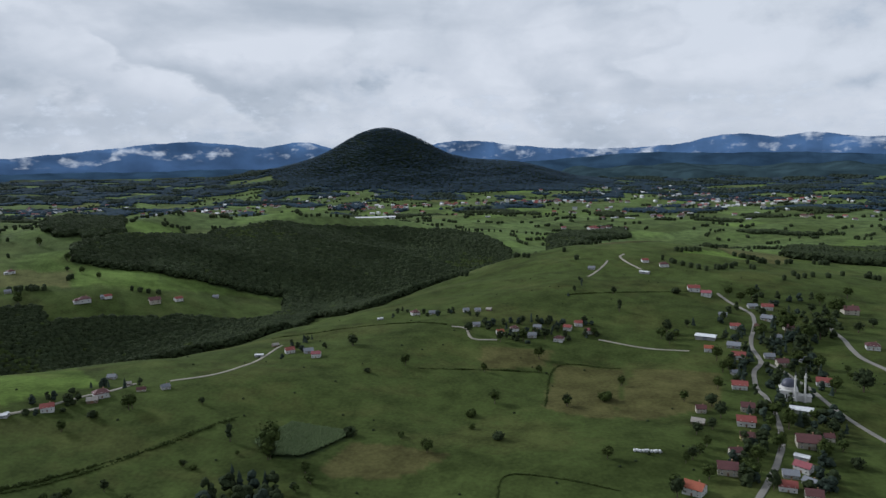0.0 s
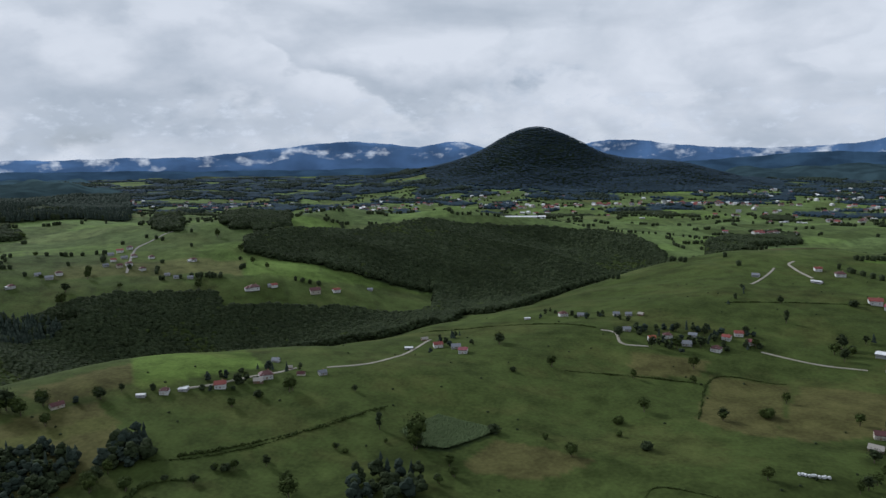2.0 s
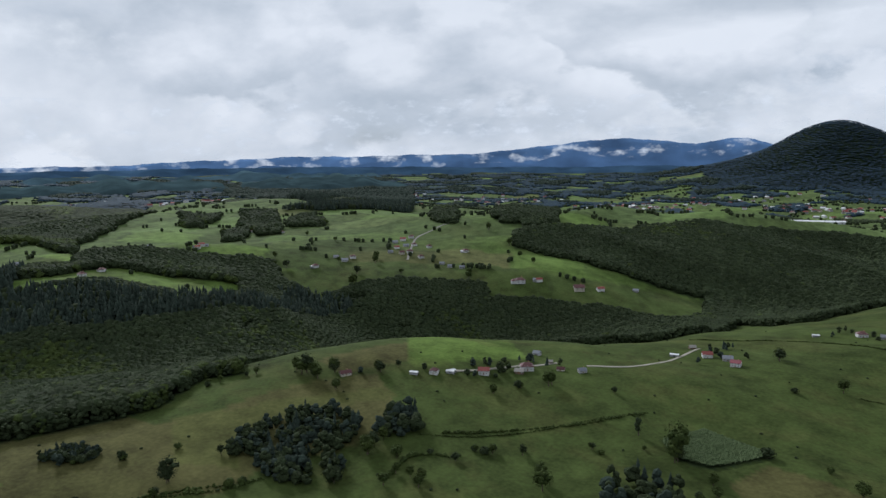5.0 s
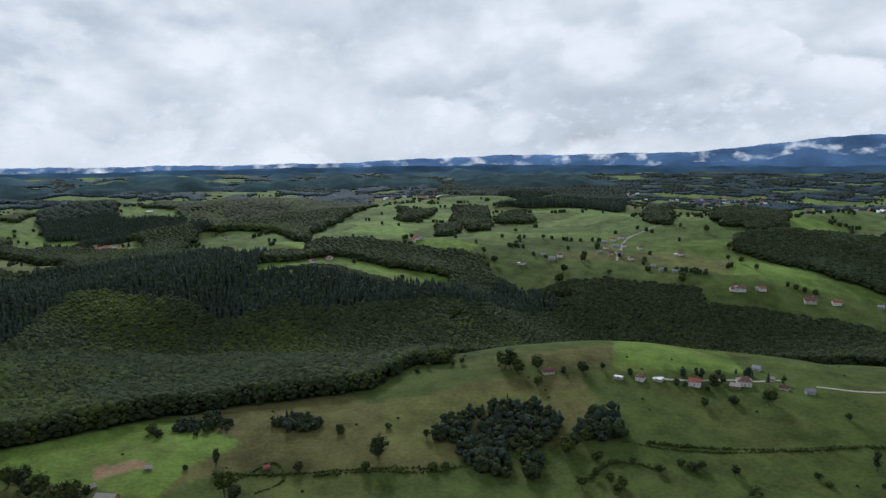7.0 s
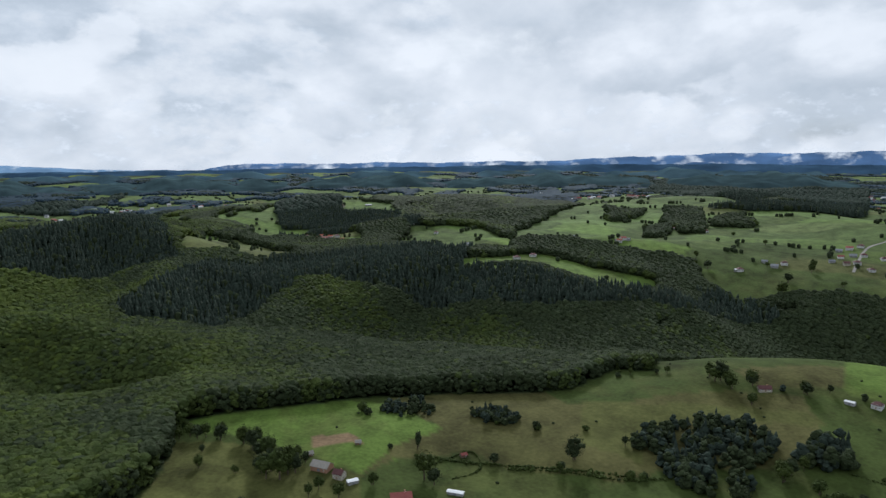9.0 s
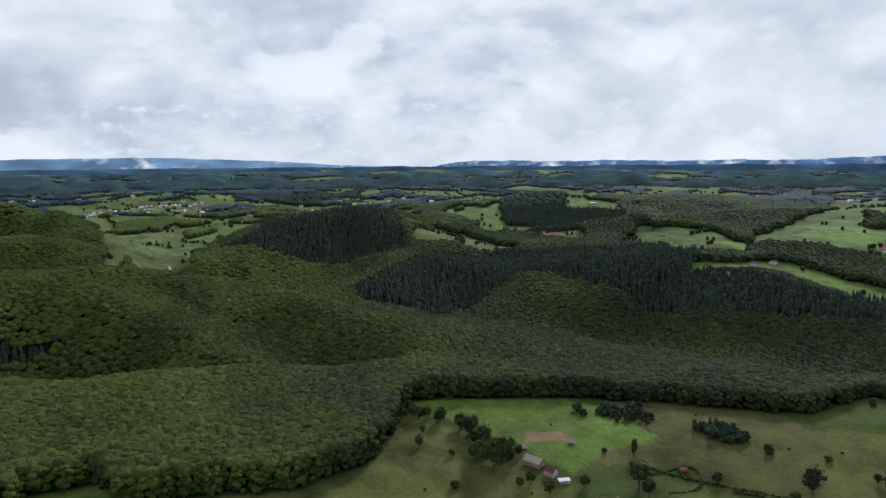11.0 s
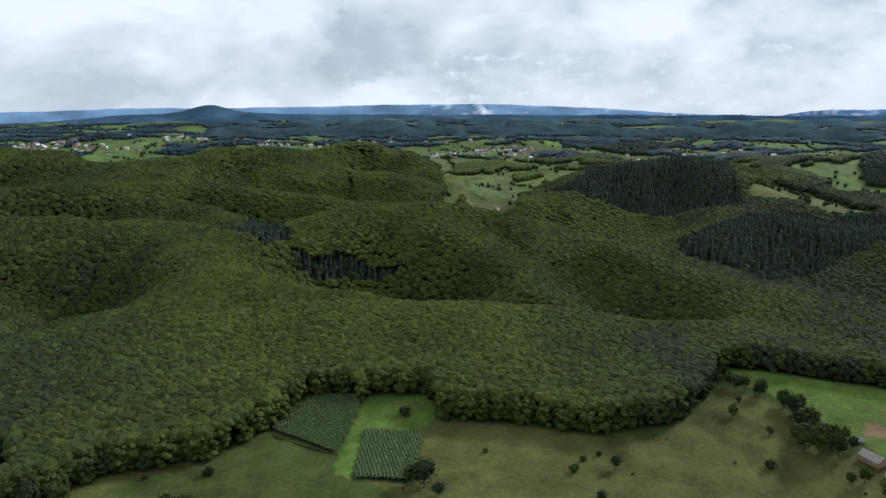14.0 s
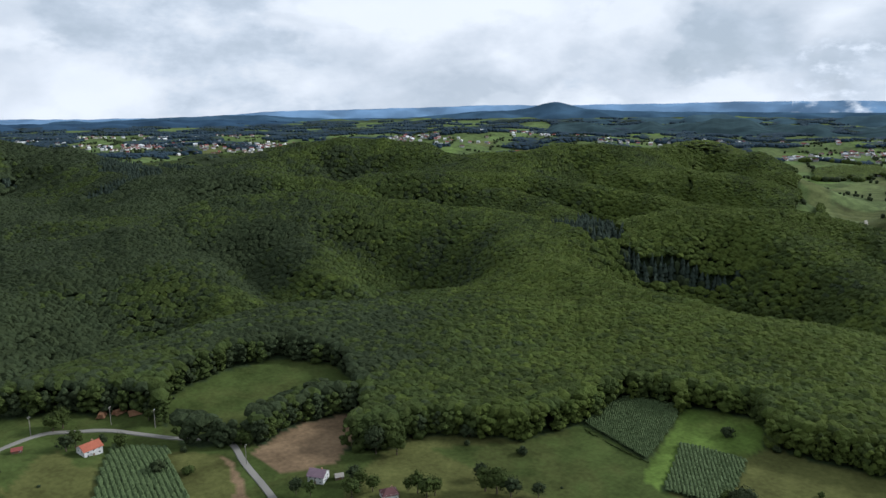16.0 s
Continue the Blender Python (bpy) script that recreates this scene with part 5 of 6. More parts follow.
place_tree('r', 191, 388, 5.9)
place_tree('r', 166, 346, 10.0)
place_tree('r', 167, 333, 11.7)
place_tree('r', 150, 307, 10.3)
place_tree('r', 166, 298, 10.3)
place_tree('r', 187, 329, 7.3)
place_tree('r', 136, 297, 8.7)
place_tree('r', 126, 281, 10.0)
place_tree('r', 131, 271, 9.2)
place_tree('r', 152, 385, 7.9)
place_tree('r', 167, 416, 8.5)
place_tree('r', 170, 434, 10.3)
place_tree('r', 172, 420, 8.5)
place_tree('r', 119, 325, 6.7)
place_tree('r', 108, 299, 6.8)
place_tree('r', 113, 304, 5.8)
place_tree('r', 104, 296, 6.2)
place_tree('r', 109, 282, 7.1)
place_tree('r', 92, 273, 7.9)
place_tree('r', 91, 268, 8.8)
place_tree('r', 140, 362, 7.4)
place_tree('r', 139, 347, 9.1)
place_tree('r', 129, 332, 6.3)
place_tree('r', 119, 312, 5.9)
place_tree('r', 145, 313, 9.1)
place_tree('r', 158, 333, 7.7)
place_tree('r', 158, 496, 10.6)
place_tree('r', 238, 587, 9.5)
place_tree('r', 254, 579, 11.6)
place_tree('r', 300, 534, 15.4)
place_tree('r', 303, 564, 10.7)
place_tree('r', 283, 539, 8.2)
place_tree('r', 336, 583, 11.2)
place_tree('r', 293, 492, 8.7)
place_tree('r', 311, 505, 7.0)
place_tree('r', 243, 465, 13.3)
place_tree('r', 127, 289, 6.8)
place_tree('r', 179, 307, 6.3)
place_tree('s', 176, 290, 4.8)
place_tree('r', 185, 344, 6.1)
place_tree('s', 90, 304, 1.7)
place_tree('s', -188, 796, 5.5)
place_tree('r', -122, 255, 9.8)
place_tree('r', -165, 255, 3.8)
place_tree('r', -162, 268, 3.9)
place_tree('r', -155, 273, 3.9)
place_tree('r', -201, 238, 7.8)
place_tree('r', -188, 242, 6.6)
place_tree('r', -255, 277, 5.9)
place_tree('r', -249, 305, 6.8)
place_tree('r', -281, 277, 8.8)
place_tree('r', -275, 280, 8.1)
place_tree('r', -267, 289, 7.4)
place_tree('r', -184, 324, 4.5)
place_tree('r', -174, 337, 3.3)
place_tree('r', -64, 279, 4.2)
place_tree('r', -60, 287, 4.8)
place_tree('r', -81, 307, 8.5)
place_tree('r', -10, 313, 6.2)
place_tree('s', 24, 328, 4.1)
place_tree('r', 65, 373, 7.3)
place_tree('s', -23, 331, 2.9)
place_tree('r', -119, 300, 3.5)
place_tree('r', -145, 282, 3.4)
place_tree('r', -168, 234, 4.7)
place_tree('s', -113, 298, 2.3)
place_tree('r', -326, 257, 2.8)
place_tree('r', -313, 265, 2.8)
place_tree('s', -322, 245, 2.8)
place_tree('s', -476, 383, 5.0)
place_tree('r', -64, 470, 8.1)
place_tree('r', 23, 426, 6.6)
place_tree('r', 57, 429, 4.5)
place_tree('s', 12, 363, 4.5)
place_tree('r', -438, 812, 6.9)
place_tree('r', -765, 778, 7.3)
place_tree('r', -437, 712, 9.9)
place_tree('r', -634, 607, 10.3)
place_tree('r', -666, 619, 9.1)
place_tree('r', -549, 639, 11.3)
place_tree('r', -565, 696, 10.4)
place_tree('r', -669, 735, 7.4)
place_tree('s', -330, 702, 5.3)
place_tree('p', -297, 113, 8.5)
place_tree('r', -269, 138, 4.9)
place_tree('r', -249, 161, 4.8)
place_tree('r', -254, 170, 7.1)
place_tree('s', -275, 191, 3.0)
place_tree('s', -232, 184, 3.7)
place_tree('s', -230, 189, 2.7)
place_tree('r', -203, 239, 8.4)
place_tree('s', -200, 213, 7.4)
place_tree('r', -188, 243, 6.1)
place_tree('r', -170, 235, 4.7)
place_tree('r', -165, 255, 4.4)
place_tree('r', -155, 271, 5.0)
place_tree('r', -143, 278, 5.6)
place_tree('r', -126, 262, 9.0)
place_tree('r', -118, 300, 3.4)
place_tree('r', -97, 310, 2.9)
place_tree('r', -174, 233, 5.8)
place_tree('r', -181, 232, 5.3)
place_tree('r', -180, 222, 6.2)
place_tree('r', -166, 228, 6.7)
place_tree('s', -178, 254, 2.2)
place_tree('s', -163, 268, 2.8)
place_tree('s', -158, 269, 3.4)
place_tree('s', -286, 171, 2.9)
place_tree('r', -82, 310, 17.2)
place_tree('r', -254, 275, 6.5)
place_tree('r', -249, 306, 6.1)
place_tree('r', -193, 347, 6.1)
place_tree('r', -191, 353, 4.8)
place_tree('r', -162, 346, 9.2)
place_tree('r', -129, 359, 4.0)
place_tree('r', -532, 612, 16.5)
place_tree('r', -592, 655, 7.3)
place_tree('r', -508, 882, 11.8)
place_tree('r', -419, 808, 9.1)
place_tree('r', -434, 706, 9.8)
place_tree('r', -394, 664, 9.2)
place_tree('r', -450, 837, 11.0)
place_tree('r', -391, 790, 8.9)
place_tree('r', -554, 680, 11.7)
place_tree('r', -505, 668, 7.0)
place_tree('r', -517, 422, 8.0)
place_tree('p', -295, 112, 9.0)
place_tree('r', -317, 17, 6.3)
place_tree('r', -308, 31, 3.9)
place_tree('r', -271, 83, 5.7)
place_tree('r', -269, 105, 13.1)
place_tree('r', -269, 139, 4.9)
place_tree('r', -249, 160, 5.3)
place_tree('s', -287, 171, 4.1)
place_tree('r', -254, 171, 11.0)
place_tree('s', -233, 185, 2.7)
place_tree('s', -230, 190, 2.7)
place_tree('r', -201, 237, 8.3)
place_tree('r', -247, 305, 6.7)
place_tree('r', -242, 315, 4.8)
place_tree('r', -268, 290, 8.8)
place_tree('r', -280, 280, 11.5)
place_tree('r', -287, 279, 8.9)
place_tree('r', -270, 278, 8.0)
place_tree('r', -321, 253, 4.2)
place_tree('r', -309, 269, 4.9)
place_tree('r', -325, 248, 3.5)
place_tree('r', -312, 264, 3.5)
place_tree('s', -350, 102, 5.1)
place_tree('s', -299, 100, 2.2)
place_tree('r', -358, 9, 6.9)
place_tree('r', -354, 16, 7.5)
place_tree('r', -350, 23, 8.0)
place_tree('r', -347, 30, 8.0)
place_tree('r', -276, 61, 6.2)
place_tree('r', -267, 67, 6.6)
place_tree('r', -273, 56, 6.1)
place_tree('r', -301, 61, 5.5)
place_tree('r', -307, 58, 7.3)
place_tree('r', -337, 39, 9.0)
place_tree('r', -332, 44, 10.1)
place_tree('r', -315, 47, 12.5)
place_tree('r', -293, 48, 14.5)
place_tree('r', -297, 43, 10.8)
place_tree('r', -295, 52, 13.5)
place_tree('r', -255, 199, 5.2)
place_tree('r', -255, 276, 4.6)
place_tree('r', -203, 244, 7.3)
place_tree('r', -202, 250, 7.4)
place_tree('s', -300, 156, 2.4)
place_tree('r', -263, 107, 7.8)
place_tree('s', -343, 103, 3.8)
place_tree('r', -261, -26, 6.3)
place_tree('r', -223, -91, 11.4)
place_tree('r', -223, -96, 8.3)
place_tree('s', -254, -41, 3.4)
place_tree('s', -264, -39, 2.0)
place_tree('s', -238, -28, 2.7)
place_tree('r', -317, 17, 5.1)
place_tree('r', -334, 20, 3.6)
place_tree('r', -308, 32, 2.8)
place_tree('s', -280, 30, 3.6)
place_tree('s', -279, -123, 4.4)
place_tree('r', -220, -84, 5.4)
place_tree('r', -355, 11, 6.2)
place_tree('r', -350, 19, 7.4)
place_tree('r', -343, 29, 8.5)
place_tree('r', -336, 39, 8.4)
place_tree('r', -328, 42, 10.6)
place_tree('r', -318, 43, 8.6)
place_tree('r', -302, 46, 11.0)
place_tree('r', -299, 51, 10.9)
place_tree('r', -304, 42, 8.3)
place_tree('r', -294, 55, 9.7)
place_tree('s', -258, -78, 2.0)
place_tree('s', -280, -103, 2.7)
place_tree('s', -270, -34, 2.0)
place_tree('s', -199, -199, 5.2)
place_tree('s', -204, -173, 3.5)
place_tree('r', -271, 82, 5.1)
place_tree('r', -160, -213, 12.3)
place_tree('r', -166, -207, 11.3)
place_tree('r', -166, -225, 10.3)
place_tree('r', -174, -221, 11.4)
place_tree('r', -173, -164, 10.0)
place_tree('r', -175, -160, 10.4)
place_tree('r', -177, -155, 8.1)
place_tree('r', -178, -171, 7.0)
place_tree('r', -184, -148, 5.9)
place_tree('r', -153, -174, 9.8)
place_tree('r', -151, -182, 5.9)
place_tree('r', -139, -195, 7.7)
place_tree('r', -140, -200, 6.9)
place_tree('r', -141, -190, 6.8)
place_tree('r', -121, -210, 6.9)
place_tree('r', -124, -205, 6.8)
place_tree('r', -133, -192, 8.0)
place_tree('r', -153, -179, 9.0)
place_tree('r', -71, -296, 8.4)
place_tree('r', -67, -294, 7.3)
place_tree('r', -85, -285, 7.2)
place_tree('r', -80, -292, 5.6)
place_tree('r', -157, -174, 8.1)
place_tree('s', -204, -175, 2.0)
place_tree('s', -193, -194, 2.0)
place_tree('s', -103, -266, 2.6)
place_tree('r', -125, -253, 6.7)
place_tree('r', -131, -254, 6.3)
place_tree('r', -137, -256, 5.8)
place_tree('r', -144, -258, 5.9)
place_tree('r', -151, -261, 5.5)
place_tree('r', -157, -263, 5.0)
place_tree('r', -165, -263, 5.0)
place_tree('r', -172, -262, 4.0)
place_tree('r', -177, -260, 3.4)
place_tree('r', -123, -256, 7.3)
place_tree('r', -108, -299, 7.0)
place_tree('r', -103, -303, 5.8)
place_tree('r', -72, -317, 10.1)
place_tree('r', -68, -316, 8.9)
place_tree('r', -170, -237, 9.6)
place_tree('r', -178, -243, 9.3)
place_tree('s', -89, -256, 5.0)
place_tree('s', -97, -248, 3.5)
road([(108, 244), (122, 264), (144, 296), (157, 319), (167, 346), (173, 371), (174, 384), (185, 414), (196, 430), (204, 463), (232, 523), (234, 554), (231, 592)], 3.3, 'grey asphalt village road between houses')
road([(196, 430), (202, 417), (202, 390), (201, 358), (207, 321), (204, 288)], 3.0, 'pale asphalt lane past the mosque')
road([(281, 507), (268, 468), (259, 434), (260, 407), (264, 378)], 3.6, 'pale asphalt road across the meadow')
road([(-156, 386), (-130, 405), (-119, 453), (-114, 478)], 2.3, 'pale gravel farm lane along the ridge')
road([(4, 503), (14, 499), (18, 480), (35, 479)], 2.2, 'pale gravel lane bending to the farmhouses')
road([(106, 482), (137, 464), (160, 455)], 1.9, 'narrow gravel lane across the meadow')
road([(190, 679), (183, 705), (181, 726), (188, 738)], 2.9, 'pale gravel lane on the hilltop')
road([(132, 649), (158, 698), (165, 713)], 2.5, 'pale gravel lane beside a barn')
road([(-216, 328), (-205, 338), (-188, 360), (-180, 368), (-173, 381)], 2.2, 'gravel farm lane between old houses')
road([(-39, -307), (-47, -311), (-63, -316), (-75, -311), (-88, -303), (-104, -284), (-120, -264), (-117, -242), (-114, -215), (-110, -194)], 3.2, 'winding grey asphalt lane beside the fields')
road([(-528, 712), (-589, 817), (-594, 879), (-580, 903)], 3.6, 'pale lane through the hill village')
road([(-924, -267), (-788, -223), (-749, -206)], 3.6, 'pale track climbing a far hill')
hedge([(-183, 273), (-170, 283), (-150, 302), (-131, 318), (-110, 345)], 1.3)
hedge([(-290, 109), (-262, 146), (-233, 185)], 1.2)
hedge([(-183, 229), (-183, 248), (-166, 259)], 1.6)
hedge([(-18, 427), (21, 430), (59, 428)], 0.9)
hedge([(99, 579), (148, 588), (223, 596)], 0.9)
hedge([(-262, 142), (-248, 162), (-233, 180), (-226, 198)], 1.2)
hedge([(-192, 265), (-172, 277), (-144, 305), (-108, 349)], 0.9)
hedge([(-132, 522), (-98, 524), (-48, 536), (0, 508)], 1.0)
hedge([(-157, -219), (-172, -235), (-182, -246)], 1.0)
hedge([(-242, -170), (-239, -153), (-236, -135)], 0.7)
hedge([(53, 373), (70, 437), (110, 435)], 0.8)
hedge([(19, 271), (25, 289), (49, 283), (70, 275)], 0.7)
hedge([(-280, 112), (-283, 133), (-268, 131), (-265, 116)], 0.8)

# ---- village mosque ----
STONE, LEAD, SPIRE = plaster("mosque_white", (0.50, 0.49, 0.47)), surface("dark_dome_lead", (0.055, 0.060, 0.085), 0.45, 0.2, 0.6, 3.0), surface("black_spire", (0.03, 0.03, 0.035), 0.5, 0.1, 1.0, 4.0)
mosque = tagged(new("mosque"), "white village mosque with dark dome and two minarets", "mosque")
mosque.matrix_basis = pose(186, 368, rest(186, 368), 0, 0, -22) @ Matrix.Diagonal((0.62, 0.62, 0.88, 1))
part("wall", boxes((-11, 3, -6, 8, -2, 6.2), (-11.4, 3.4, -6.4, 8.4, 6.2, 6.6), (-12.5, -11, -3, 5, -2, 4.5)), STONE, mosque)
part("drum", turned([(6.2, 6.6), (6.2, 8.2), (6.5, 8.2), (6.5, 8.5)], 16), STONE, mosque).location = (-4, 1, 0)
part("dome", turned([(6.0 * math.cos(a), 8.5 + 4.6 * math.sin(a)) for a in [k * 0.15 for k in range(10)]] + [(0.25, 13.15), (0.1, 14.4)], 20), LEAD, mosque).location = (-4, 1, 0)
porch = part("porch", boxes((3, 14, -3, 5, -2, 3.2), (2.8, 14.4, -3.4, 5.4, 3.2, 3.6)), STONE, mosque)
for k in range(4):
    part("window", boxes((-9.5 + 3.3 * k, -8.4 + 3.3 * k, -6.08, -6, 1.6, 4.4)), GLASS, mosque)
for x, y, tall in ((0.5, -7.6, 19.5), (8.6, -4.5, 21.0)):
    tower = part("minaret", turned([(1.35, -2), (1.35, 3.0), (0.85, 3.8), (0.80, tall * 0.70), (1.25, tall * 0.735), (1.25, tall * 0.765), (0.66, tall * 0.77), (0.66, tall * 0.87)], 12), STONE, mosque)
    tower.location = (x, y, 0)
    part("spire", turned([(0.80, tall * 0.87), (0.12, tall), (0.10, tall + 1.2)], 12), SPIRE, tower)
hall = place_house("H", 183, 353, -30, 15)
hedge([(160, 358), (176, 362), (192, 359), (206, 352)], 1.2)

# ---- factory halls on the plain ----
SHEETWALL = plaster("pale_sheet_wall", (0.55, 0.56, 0.57))
for az, d, long in ((8.2, 1690, 62), (5.3, 1700, 78), (6.9, 1720, 34)):
    x, y = (float(c) for c in polar(az, d))
    factory = tagged(new("factory_hall"), "long white factory hall with a low sheet-metal roof", "factory", group="factory halls on the plain")
    factory.matrix_basis = pose(x, y, rest(x, y), 0, 0, az + 6)
    part("wall", boxes((-long / 2, long / 2, -12, 12, -2, 5)), SHEETWALL, factory)
    part("roof", solid([(-long / 2 - 1, -13, 4.9), (long / 2 + 1, -13, 4.9), (long / 2 + 1, 13, 4.9), (-long / 2 - 1, 13, 4.9), (-long / 2 - 1, 0, 7), (long / 2 + 1, 0, 7)], [(0, 1, 5, 4), (2, 3, 4, 5), (1, 2, 5), (3, 0, 4), (0, 3, 2, 1)]), WHITEROOF, factory)
    for k in range(6):
        xw = -long / 2 + long * (k + 0.5) / 6
        part("window", boxes((xw - 2.5, xw + 2.5, -12.1, -12, 2.4, 4.0)), GLASS, factory)

# ---- far villages: clusters of houses by bearing and distance ----
vrng = random.Random(5)
far_v, far_f, far_m = [], [], []


def far_house(x, y, turn, w, d, eaves, rise, wall, roof):
    """Adds one gabled house to the joined far villages."""
    z, c, q, b = rest(x, y), math.cos(radians(turn)), math.sin(radians(turn)), len(far_v)
    hw, hd = w / 2, d / 2
    pts = [(sx * hw, sy * hd, h) for h in (-1.5, eaves) for sx, sy in ((-1, -1), (1, -1), (1, 1), (-1, 1))] + [(-hw, 0, eaves + rise), (hw, 0, eaves + rise)]
    e, low = 0.5, eaves - 0.5 * rise / hd
    pts += [(sx * (hw + e), sy * (hd + e), low + 0.1) for sx, sy in ((-1, -1), (1, -1), (1, 1), (-1, 1))] + [(-hw - e, 0, eaves + rise + 0.25), (hw + e, 0, eaves + rise + 0.25)]
    far_v.extend((x + px * c - py * q, y + px * q + py * c, z + pz) for px, py, pz in pts)
    for face in ((0, 1, 5), (0, 5, 4), (3, 7, 6), (3, 6, 2), (1, 2, 6), (1, 6, 5), (5, 6, 9), (0, 4, 7), (0, 7, 3), (4, 8, 7)):
        far_f.append([b + k for k in face])
        far_m.append(wall)
    for face in ((10, 11, 15), (10, 15, 14), (13, 14, 15), (13, 15, 12)):
        far_f.append([b + k for k in face])
        far_m.append(roof)


for az, d, n, wide, deep in ((142, 2350, 16, 420, 130), (151, 2500, 14, 380, 130), (97, 1780, 7, 150, 60), (88, 1720, 9, 150, 70), (109, 2050, 8, 170, 70), (72, 1700, 9, 160, 60), (24, 1850, 12, 110, 60), (19, 2150, 12, 150, 90), (-12, 1500, 9, 70, 40), (-18, 1800, 14, 190, 90), (-8, 2200, 12, 150, 80), (-24, 2300, 16, 200, 120), (-16, 2700, 12, 260, 160), (2, 2150, 9, 160, 50), (12, 2500, 10, 220, 120), (30, 2500, 12, 220, 140), (40, 2100, 9, 160, 70), (38, 2700, 10, 220, 120), (52, 2100, 6, 160, 90), (62, 2500, 8, 260, 160), (84, 2050, 9, 200, 90), (90, 2300, 10, 220, 120), (98, 2050, 9, 160, 80), (106, 2200, 12, 160, 90), (114, 2450, 10, 200, 110), (122, 2500, 10, 200, 100), (130, 2650, 9, 180, 90), (140, 2450, 14, 160, 80), (152, 2350, 20, 180, 90), (160, 2500, 22, 190, 120), (156, 2900, 14, 240, 140), (166, 2900, 10, 160, 120), (-4, 1900, 12, 420, 160), (8, 2150, 12, 380, 160), (-20, 2100, 14, 380, 200), (-28, 1800, 12, 260, 160), (20, 1750, 10, 260, 120)):
    cx, cy = polar(az, d)
    a = radians(az)
    joined = d >= 1950
    for k in range(n * (4 if joined else 1)):
        u, v = vrng.gauss(0, wide * 0.6), vrng.gauss(0, deep * 0.6)
        x, y = float(cx + u * math.cos(a) - v * math.sin(a)), float(cy + u * math.sin(a) + v * math.cos(a))
        if math.hypot(x, y) < 1250:
            continue
        if joined:
            far_house(x, y, az + vrng.uniform(-60, 60), vrng.uniform(9, 13), vrng.uniform(7.5, 9.5), vrng.uniform(3, 5.5), vrng.uniform(2, 3), vrng.choice((0, 0, 0, 1, 2)), vrng.choice((3, 3, 4, 4, 5, 6, 6)))
        else:
            place_house(vrng.choice("AFFDDDHHCFHE"), round(x), round(y), az + vrng.uniform(-40, 40), vrng.uniform(13, 20))
far_village = sheet("far_village_houses", np.array(far_v), np.array(far_f), WHITE, False)
for mat in (CREAM, GREYWALL, RED, BROWN, SLATE, WHITEROOF):
    far_village.data.materials.append(mat)
far_village.data.polygons.foreach_set("material_index", np.array(far_m, np.int32))
tagged(far_village, "small white and cream houses scattered over far villages", "houses", kind="stuff")

# ---- wrapped hay bales, log piles, poles ----
FILM = surface("white_bale_wrap", (0.52, 0.53, 0.53), 0.4, 0.1, 2.0, 8.0)
bale = None
for k in range(10):
    x, y = 84.5 + 1.22 * k + 0.15 * math.sin(k * 2.1), 307.5 - 0.22 * k + 0.35 * math.sin(k * 1.7)
    m = pose(x, y, rest(x, y) + 0.62, 90, 0, 15 * math.sin(k))
    if bale is None:
        bm = turned([(0.50, -0.58), (0.62, -0.48), (0.65, 0), (0.62, 0.48), (0.50, 0.58)], 14)
        bale = tagged(part("hay_bale", bm, FILM), "round hay bale wrapped in white film on grass", "hay bale", group="hay bales in a row")
        bale.matrix_basis = m
    else:
        copy_thing(bale, m)
TIMBER = surface("sawn_timber", (0.20, 0.105, 0.055), 0.85, 0.3, 0.8, 6.0, per_object=0.15)
for px_, py_, turn in ((-95, -316, 20), (-88, -318, 60), (-100, -311, -10)):
    pile = tagged(new("log_pile"), "heap of brown logs at the roadside by the wood", "log pile", group="log piles")
    pile.matrix_basis = pose(px_, py_, rest(px_, py_), 0, 0, turn)
    for row in range(4):
        for k in range(6 - row):
            bm = bmesh.new()
            limb(bm, (-2.6 + 0.2 * math.sin(k * 3), (k - (5 - row) / 2) * 0.62, 0.3 + row * 0.52), (2.6 + 0.2 * math.cos(k * 5), (k - (5 - row) / 2) * 0.62, 0.3 + row * 0.52), 0.31, 0.27, 8)
            part("log", bm, TIMBER, pile)
POLEWOOD = surface("grey_pole_wood", (0.20, 0.185, 0.165), 0.9, 0.2, 1.0, 8.0)
pole = None
for x, y in ((-60, -318), (-89, -309), (-103, -296), (-117, -268), (-117, -240), (-160, -140)):
    m = pose(x, y, rest(x, y), 0, 0, 40)
    if pole is None:
        pole = tagged(new("utility_pole"), "weathered grey wooden utility pole beside the lane", "utility pole", group="utility poles")
        bm = bmesh.new()
        limb(bm, (0, 0, -0.5), (0, 0, 8.6), 0.17, 0.11, 8)
        part("post", bm, POLEWOOD, pole)
        arm = part("crossarm", boxes((-0.9, 0.9, -0.07, 0.07, 7.9, 8.05)), POLEWOOD, pole)
        for k in (-0.75, 0.0, 0.75):
            part("insulator", turned([(0.05, 0), (0.09, 0.1), (0.05, 0.25)], 8), TRIM, arm).location = (k, 0, 8.05)
        pole.matrix_basis = m
    else:
        copy_thing(pole, m)

